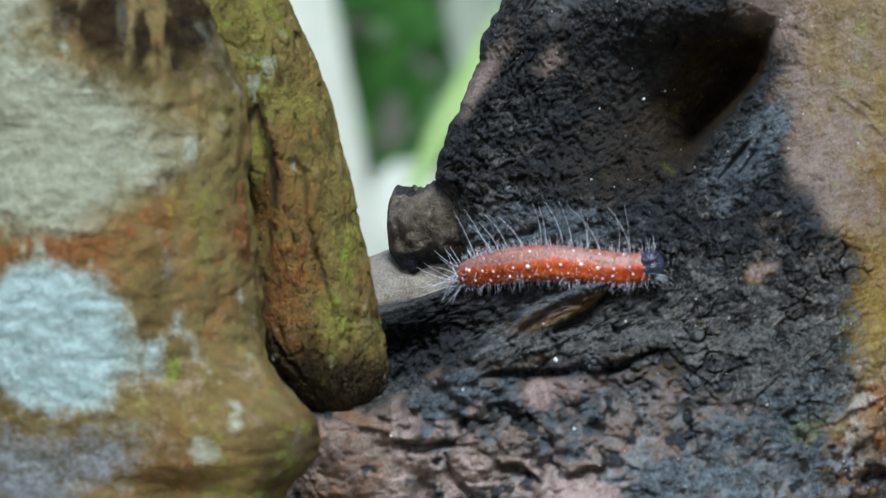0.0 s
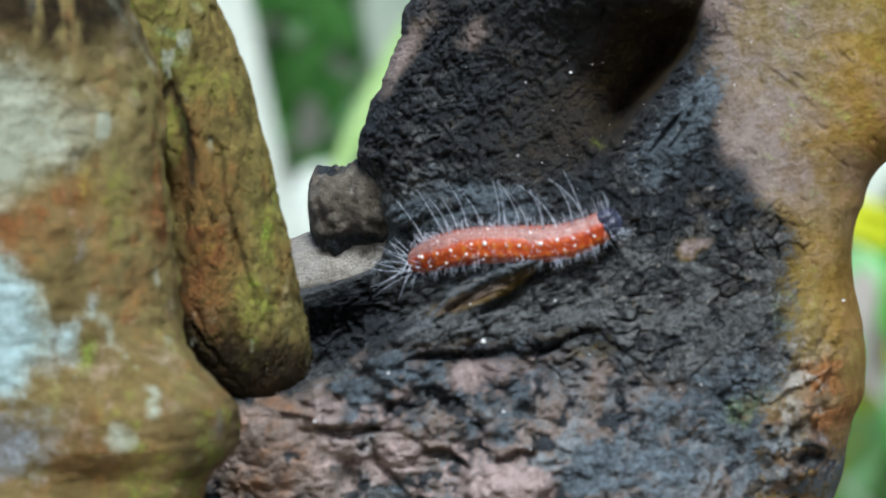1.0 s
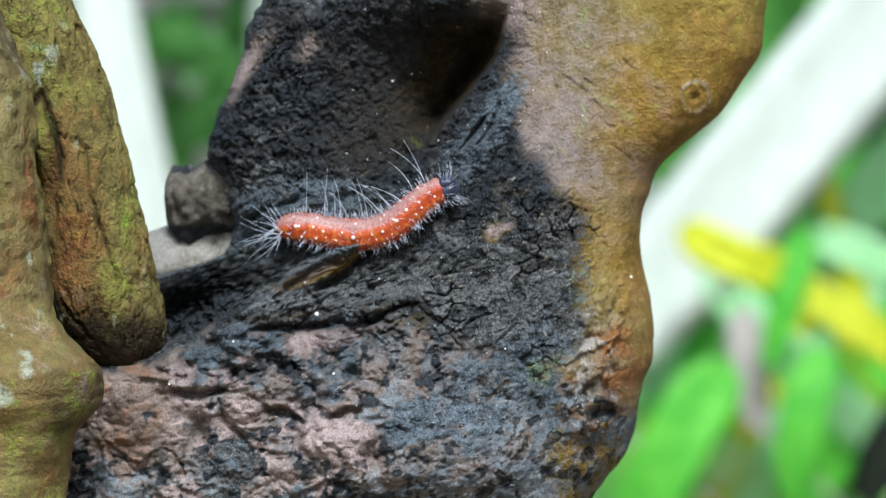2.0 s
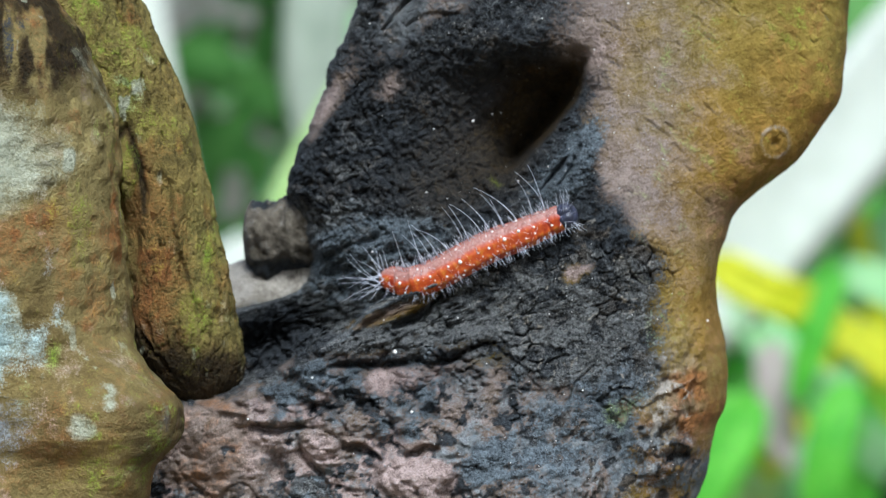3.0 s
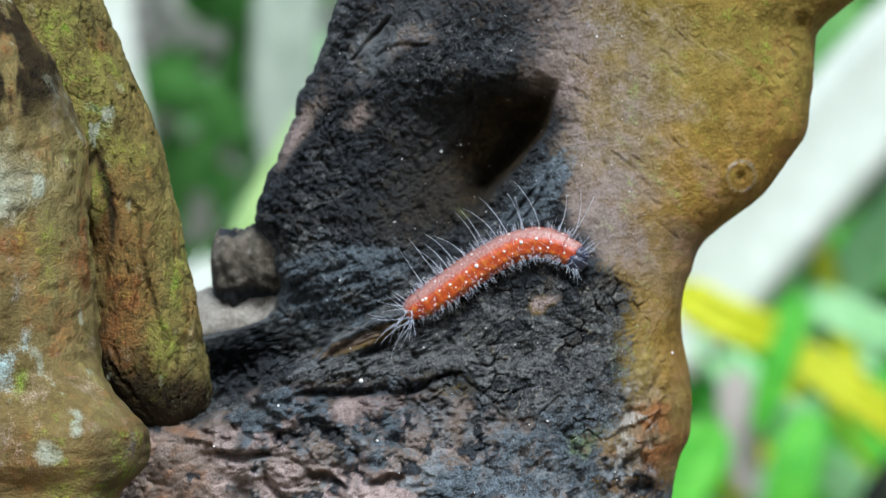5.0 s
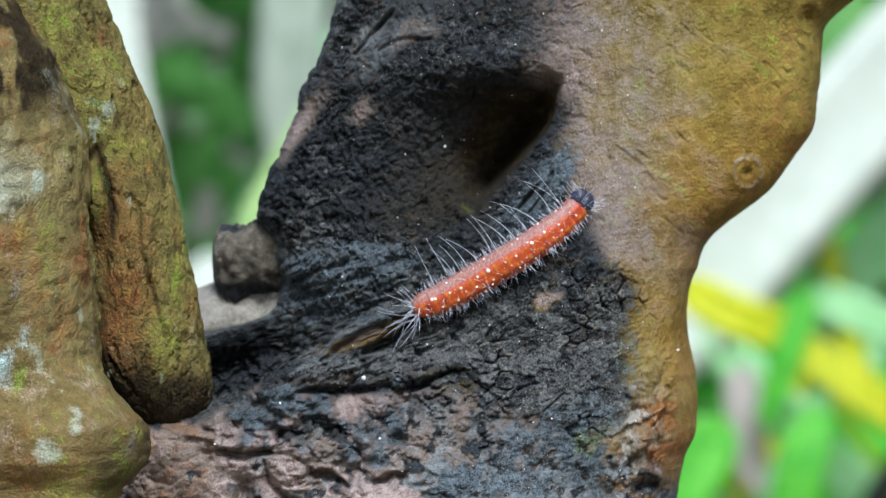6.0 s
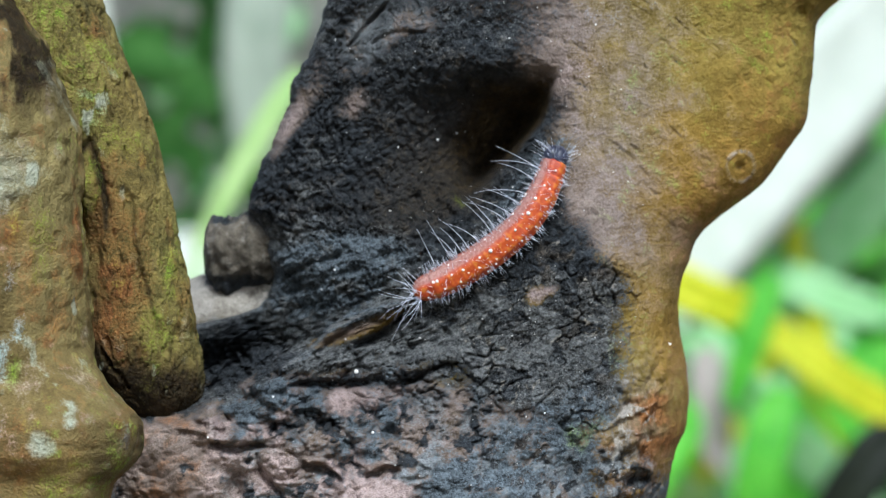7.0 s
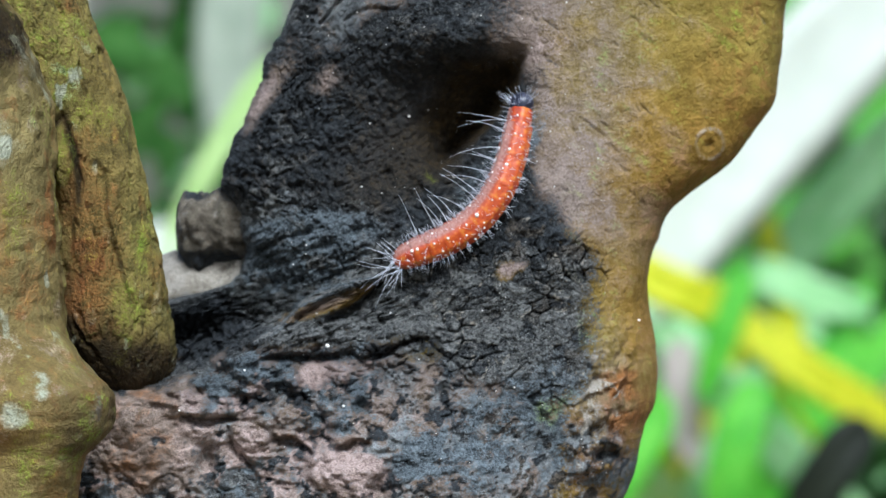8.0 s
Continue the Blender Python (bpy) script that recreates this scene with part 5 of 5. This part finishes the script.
def build_shrubs():
    """Leafy undergrowth that closes the view: dry and grey in the shade behind the fork, fresh green in the light."""
    kinds = (
        (GREYLEAF, 1500, "grey-green leafy undergrowth out of focus", (4.4, 7.5), (-2.4, 0.5), (-1.2, 1.4)),
        (DRY, 1300, "dry grey-brown undergrowth out of focus", (4.4, 7.0), (-2.4, 0.3), (-1.2, 0.5)),
        (FRESH, 1700, "fresh green leafy undergrowth out of focus", (4.2, 7.5), (0.2, 2.6), (-1.2, 1.4)),
        (DEEP, 700, "deep green leafy undergrowth out of focus", (4.2, 7.0), (-2.4, 2.6), (-1.2, 1.4)),
    )
    for material, count, label, ys, xs, zs in kinds:
        bm = bmesh.new()
        for k in range(count):
            c = Vector((rng_garden.uniform(*xs), rng_garden.uniform(*ys), rng_garden.uniform(*zs)))
            if noise.noise(c * 1.8 + Vector((0, 0, count))) < (0.3 if material == DEEP else -0.08):
                continue
            d = Vector((rng_garden.uniform(-1, 1), rng_garden.uniform(-0.5, 0.5), rng_garden.uniform(-0.8, 1.0))).normalized()
            e = d.cross(Vector((0, 1, 0.2))).normalized()
            l, w = rng_garden.uniform(0.14, 0.3), rng_garden.uniform(0.04, 0.09)
            v = [bm.verts.new(p) for p in (c, c + d * l * 0.45 + e * w, c + d * l + Vector((0, 0, -0.02)), c + d * l * 0.45 - e * w)]
            bm.faces.new(v)
        tagged(part("undergrowth", bm, material), label, "shrub", kind="stuff")
    # clumps of deep green in the gap of the fork and low beside the strap leaves
    for material, px, py, y, spread, count in ((MIDGREEN, 395, 60, 4.3, 0.12, 60), (MIDGREEN, 350, 190, 4.6, 0.10, 22), (DEEP, 1540, 850, 3.5, 0.10, 70), (DEEP, 1600, 430, 3.6, 0.08, 30)):
        bm = bmesh.new()
        at = behind(px, py, y)
        for k in range(count):
            c = at + Vector((rng_garden.gauss(0, spread), rng_garden.gauss(0, 0.1), rng_garden.gauss(0, 1.4 * spread)))
            d = Vector((rng_garden.uniform(-1, 1), rng_garden.uniform(-0.3, 0.3), rng_garden.uniform(-1, 1))).normalized()
            e = d.cross(Vector((0, 1, 0.2))).normalized()
            l, w = rng_garden.uniform(0.10, 0.18), rng_garden.uniform(0.03, 0.05)
            bm.faces.new([bm.verts.new(p) for p in (c, c + d * l * 0.45 + e * w, c + d * l, c + d * l * 0.45 - e * w)])
        tagged(part("undergrowth", bm, material), "deep green clump of leaves out of focus", "shrub", kind="stuff")


build_shrubs()

# ---- grit on the bark ----
def grit_at(x, z, r, group="grit on the bark"):
    bm = bmesh.new()
    bmesh.ops.create_icosphere(bm, subdivisions=2, radius=r)
    for v in bm.verts:
        v.co *= 1 + 0.25 * noise.noise(v.co / r * 1.3 + Vector((x, z, 0)))
    ob = part("grit", bm, GRIT)
    y = float(trunk_front(np.array([x]), np.array([z]))[0])
    ob.location = Vector((x, y, z)) * MM + Vector((0, -0.3 * r, 0))
    tagged(ob, "tiny pale grain of grit on the bark", "grit", group)


for x, z, r in ((-15.6, -25.7, 0.75), (-12.3, -36.6, 0.5), (45.3, -20.8, 0.45), (-0.2, 19, 0.45), (-5.9, -1.6, 0.5), (-7.9, 17.4, 0.3), (3.6, 20.4, 0.28), (-3.6, -19.4, 0.35), (8.4, -20.2, 0.3), (-31, -30, 0.4), (20, -33, 0.3), (-43, -37.5, 0.35), (-20, -6.5, 0.3), (30, 41, 0.3)):
    grit_at(x, z, 0.62 * r * MM)


def build_specks():
    """Countless pale specks of dust caught on the dark bark."""
    bm = bmesh.new()
    pick = random.Random(23)
    spots = np.array([(pick.uniform(-28, 40), pick.uniform(-50, 46), 0.05 + 0.13 * pick.random() ** 3) for k in range(330)])
    ys = trunk_front(spots[:, 0], spots[:, 1])
    for k, ((x, z, r), y) in enumerate(zip(spots, ys)):
        bmesh.ops.create_icosphere(bm, subdivisions=1, radius=r * MM, matrix=Matrix.Translation(Vector((x, y - 0.4 * r, z)) * MM) @ pose(0, 0, 0, 30 * k, 50 * k, 0))
    tagged(part("dust_specks", bm, GRIT), "tiny pale dust specks on the dark bark", "dust", kind="stuff")


build_specks()

# ---- the caterpillar ----
SEGMENTS = 13
LENGTH = 37.0 * MM
STEP = LENGTH / (SEGMENTS - 0.4)
GIRTH = [2.5, 2.8, 2.95, 3.0, 3.05, 3.05, 3.05, 3.05, 3.0, 2.95, 2.9, 2.75, 2.5]
rng = random.Random(5)


def around(phi, r, x=0.0):
    """A place on a segment's skin: phi from the back (z) towards the flank (y)."""
    return Vector((x, r * math.sin(phi), 0.88 * r * math.cos(phi)))


def hair(bm, root, way, length, thick, bend):
    way = way.normalized()
    side = bend - way * bend.dot(way)
    pts, radii, n = [], [], 7 if length > 0.004 else 4
    for i in range(n):
        s = i / (n - 1)
        pts.append(root + way * length * s + side * length * s * s * 0.5)
        radii.append(thick * (1 - 0.75 * s))
    tube(bm, pts, radii, 4)


def build_segment(parent, n):
    r0 = GIRTH[n] * MM
    half = STEP * 0.97
    rows, cols = 17, 40
    s, a = np.meshgrid(np.linspace(-1, 1, rows), np.linspace(0, 2 * math.pi, cols + 1)[:-1], indexing="ij")
    tail = n == 0
    prof = np.sqrt(np.clip(1 - np.abs(s) ** 3.2, 0, 1)) * 0.14 + 0.86 * np.clip(1 - np.abs(s) ** 12, 0, 1)
    if tail:
        prof = np.where(s < 0, np.sqrt(np.clip(1 - s * s, 0, 1)), prof)
    r = r0 * (prof + 0.002) * (1 + 0.035 * np.cos(a * 8) * prof)
    x = s * half * (1.25 if tail else 1.0)
    y, z = r * np.sin(a), 0.88 * r * np.cos(a)
    ang = (a + math.pi) % (2 * math.pi) - math.pi
    flank = smooth(ang, 0.05, 0.4) * (1 - smooth(ang, 1.1, 1.6)) * 0.95
    me = grid_mesh("segment", np.stack([x, y, z], -1), rows, cols, masks={"flank": flank})
    seg = linked("segment", me, FLESH, parent, "orange-red tail segment" if tail else "orange-red body segment with grey-pink flank")
    # warts, with the hairs that grow from them
    for phi, size in ((0.85, 0.25), (0.02, 0.37), (-0.62, 0.22), (-1.1, 0.2)):
        bm = bmesh.new()
        bmesh.ops.create_icosphere(bm, subdivisions=2, radius=size * MM * rng.uniform(0.45, 1.15))
        w = part("wart", bm, WART, seg)
        w.location = around(phi + rng.uniform(-0.22, 0.22), r0 * 1.01, rng.uniform(-0.42, 0.42) * STEP)
    bm = bmesh.new()
    for k in range(40):
        phi = rng.choice((rng.uniform(0.9, 1.5), rng.uniform(-1.75, -0.95), rng.uniform(-0.9, 0.9)))
        big = abs(phi) > 0.9
        x0 = rng.uniform(-0.8, 0.8) * half
        root = around(phi, r0 * 0.96, x0)
        way = around(phi + rng.uniform(-0.35, 0.35), 1.0, rng.uniform(-0.5, 0.35))
        hair(bm, root, way, (rng.uniform(0.8, 2.3) if big else rng.uniform(0.4, 0.9)) * MM, (0.045 if big else 0.035) * MM, Vector((rng.uniform(-0.5, 0.5), 0, rng.uniform(-0.5, 0.3))))
    for k in range(3):
        phi = rng.uniform(-1.0, 0.3)
        hair(bm, around(phi, r0 * 1.0, rng.uniform(-0.8, 0.8) * half), around(phi - rng.choice((1.1, -0.9)), 0.9, rng.uniform(-0.9, 0.5)) + around(phi, 0.35), rng.uniform(0.8, 1.6) * MM, 0.05 * MM, -around(phi, 0.6))
    if tail:
        for k in range(24):
            phi = rng.uniform(-2.0, 1.7)
            root = around(phi, r0 * rng.uniform(0.35, 0.9), -half * rng.uniform(0.55, 0.95))
            fan = rng.uniform(-1.5, 1.4)
            way = Vector((-math.cos(fan), math.sin(fan), rng.uniform(0.05, 0.6)))
            hair(bm, root, way, rng.uniform(4.5, 10.8) * (1 - 0.25 * abs(fan)) * MM, 0.066 * MM, Vector((-0.3, rng.uniform(-1.0, 1.1), rng.uniform(-0.4, 0.5))))
    tagged(part("bristles", bm, HAIR, seg, "short white bristles"), kind="stuff")
    if n > 0:
        for k in range(1 if n % 3 else 2):
            bm = bmesh.new()
            phi = 0.95 + rng.uniform(-0.1, 0.25)
            root = around(phi, r0 * 0.98, rng.uniform(-0.3, 0.3) * STEP)
            way = Vector((rng.uniform(-0.25, 0.2) if n < 11 else rng.uniform(-0.2, 0.4), 1.0, 0.35))
            hair(bm, root, way, rng.uniform(6.0, 10.2) * MM, 0.078 * MM, Vector((rng.uniform(-0.7, 0.05), 0.1, 0.3)))
            part("whip_hair", bm, HAIR, seg, "long white whip hair")
    return seg


def build_head(parent):
    bm = bmesh.new()
    bmesh.ops.create_uvsphere(bm, u_segments=28, v_segments=18, radius=1.0)
    for v in bm.verts:
        cleft = 0.14 * math.exp(-((v.co.y / 0.16) ** 2)) * max(0.0, v.co.z + 0.2)
        v.co = Vector((v.co.x * 2.3, v.co.y * 2.5, v.co.z * 2.3)) * (1 - cleft) * MM
    head = part("head", bm, HEAD, parent, "round dark blue-black head")
    bm = bmesh.new()
    for k in range(48):
        phi, x0 = rng.uniform(-1.9, 1.6), rng.uniform(-1.3, 1.2)
        root = around(phi, 1.6 * MM * 1.2 * math.sqrt(max(0.1, 1 - (x0 / 1.75) ** 2)), x0 * MM)
        way = around(phi, 1.0, rng.uniform(-0.3, 1.3))
        hair(bm, root, way, rng.uniform(1.2, 3.8) * MM, 0.05 * MM, Vector((rng.uniform(-0.4, 0.6), rng.uniform(-0.3, 0.3), 0.2)))
    tagged(part("bristles", bm, HAIR, head, "tuft of bluish white bristles"), kind="stuff")
    bm = bmesh.new()
    for y in (-0.8, 0.8):
        bmesh.ops.create_uvsphere(bm, u_segments=10, v_segments=8, radius=0.35 * MM, matrix=Matrix.Translation(Vector((1.55, y, -0.3)) * MM))
    part("jaws", bm, WART, head, "pale mouthparts")
    return head


caterpillar = new("caterpillar")
tagged(caterpillar, "hairy orange-red caterpillar with dark head crawling on bark", "caterpillar")
segments = [build_segment(caterpillar, n) for n in range(SEGMENTS)]
head = build_head(caterpillar)
SPINES = {}


def spine(t, *places):
    """The body's line at t seconds, from tail to head, in millimetres across and up the trunk."""
    SPINES[t] = np.array(places, float)


spine(0, (-31.4, -11.4), (-23.6, -9.8), (-15.4, -9.4), (-7.1, -10.2), (1.1, -9.5))
spine(0.5, (-29.8, -11.4), (-21.3, -9.5), (-13.8, -9.2), (-5.9, -10.3), (2.0, -9.5))
spine(1, (-26.6, -12.5), (-19.2, -10.3), (-11.2, -9.8), (-3.2, -9.6), (5.8, -6.2))
spine(1.5, (-24.9, -11.5), (-16.8, -10.1), (-7.9, -9.7), (1.1, -7.8), (8.8, -3.8))
spine(2, (-21.2, -9.2), (-13.7, -10.0), (-4.5, -10.5), (2.7, -6.7), (10.4, -2.3))
spine(2.2, (-21.2, -10.4), (-13.1, -10.3), (-4.4, -9.1), (3.7, -5.9), (12.5, -2.3))
spine(3.3, (-14.3, -11.7), (-6.2, -11.4), (1.4, -7.4), (9.6, -3.7), (20.0, 0.6))
spine(3.5, (-12.8, -12.4), (-4.9, -10.8), (3.2, -7.1), (11.4, -2.8), (19.5, 3.4))
spine(4, (-9.3, -12.0), (-1.4, -9.0), (7.2, -4.5), (14.8, 0.9), (22.4, 7.4))
spine(4.5, (-5.7, -11.9), (2.3, -7.5), (10.5, -3.4), (18.1, 1.2), (26.9, 2.3))
spine(4.7, (-5.7, -11.8), (2.7, -6.0), (10.9, -0.8), (18.6, 1.1), (26.2, -3.6))
spine(5.8, (-4.8, -12.1), (3.9, -8.1), (12.1, -3.2), (19.8, 1.2), (26.4, 6.7))
spine(6.5, (-4.4, -11.3), (3.6, -7.2), (11.1, -2.9), (18.1, 3.1), (24.5, 11.5))
spine(7, (-3.1, -10.0), (4.7, -6.3), (12.2, -1.1), (18.1, 5.4), (22.4, 15.7))
spine(7.5, (-2.6, -9.1), (5.3, -6.0), (13.4, -0.5), (19.3, 7.1), (25.2, 17.4))
spine(8, (-1.4, -8.9), (7.0, -5.2), (14.6, 0.8), (19.4, 10.6), (21.5, 21.5))


def body_line(t):
    """Places and bark heights along the body at t, as 61 rows of x, y, z in metres."""
    p = SPINES[t]
    s = np.linspace(0, 1, 61)
    k = np.linspace(0, 1, len(p))
    xs, zs = np.polyfit(k, p[:, 0], 4), np.polyfit(k, p[:, 1], 4)
    x, z = np.polyval(xs, s), np.polyval(zs, s)
    y = trunk_front(x, z, False)
    fit = np.polyval(np.polyfit(s, y, 3), s)
    y = 0.5 * np.minimum(y, fit) + 0.5 * fit - 2.9
    return np.stack([x, y, z], -1) * MM


def slope(x, z):
    """The bark's outward normal at x, z in millimetres, smoothed over the body's width."""
    e = 6.0
    pts = np.array([(x - e, z), (x + e, z), (x, z - e), (x, z + e)])
    y = trunk_front(pts[:, 0], pts[:, 1], False)
    return Vector(((y[1] - y[0]) / (2 * e), -1.6, (y[3] - y[2]) / (2 * e))).normalized()


def motions():
    """The crawl: the caterpillar goes along, and its segments bend one after another."""
    times = sorted(SPINES)
    rows = [[] for _ in range(SEGMENTS + 1)]
    base = []
    for t in times:
        line = body_line(t)
        arc = np.concatenate([[0], np.cumsum(np.linalg.norm(np.diff(line, axis=0), axis=1))])
        total = arc[-1]
        mid = Vector([float(np.interp(total / 2, arc, line[:, i])) for i in range(3)])
        base.append((t, Matrix.Translation(mid)))
        gap = (total - 2.4 * MM) / SEGMENTS
        for n in range(SEGMENTS + 1):
            d = gap * (n + 0.55) if n < SEGMENTS else total - 0.3 * MM
            at = [Vector([float(np.interp(np.clip(v, 0, total), arc, line[:, i])) for i in range(3)]) for v in (d, d - 2 * MM, d + 2 * MM)]
            ahead = (at[2] - at[1]).normalized()
            out = slope(at[0].x / MM, at[0].z / MM)
            side = out.cross(ahead).normalized()
            out = ahead.cross(side).normalized()
            m = Matrix((ahead, side, out)).transposed().to_4x4()
            m.translation = at[0] - mid
            rows[n].append((t, m))
    walk(caterpillar, base)
    for n in range(SEGMENTS):
        walk(segments[n], rows[n])
    walk(head, rows[SEGMENTS])


motions()
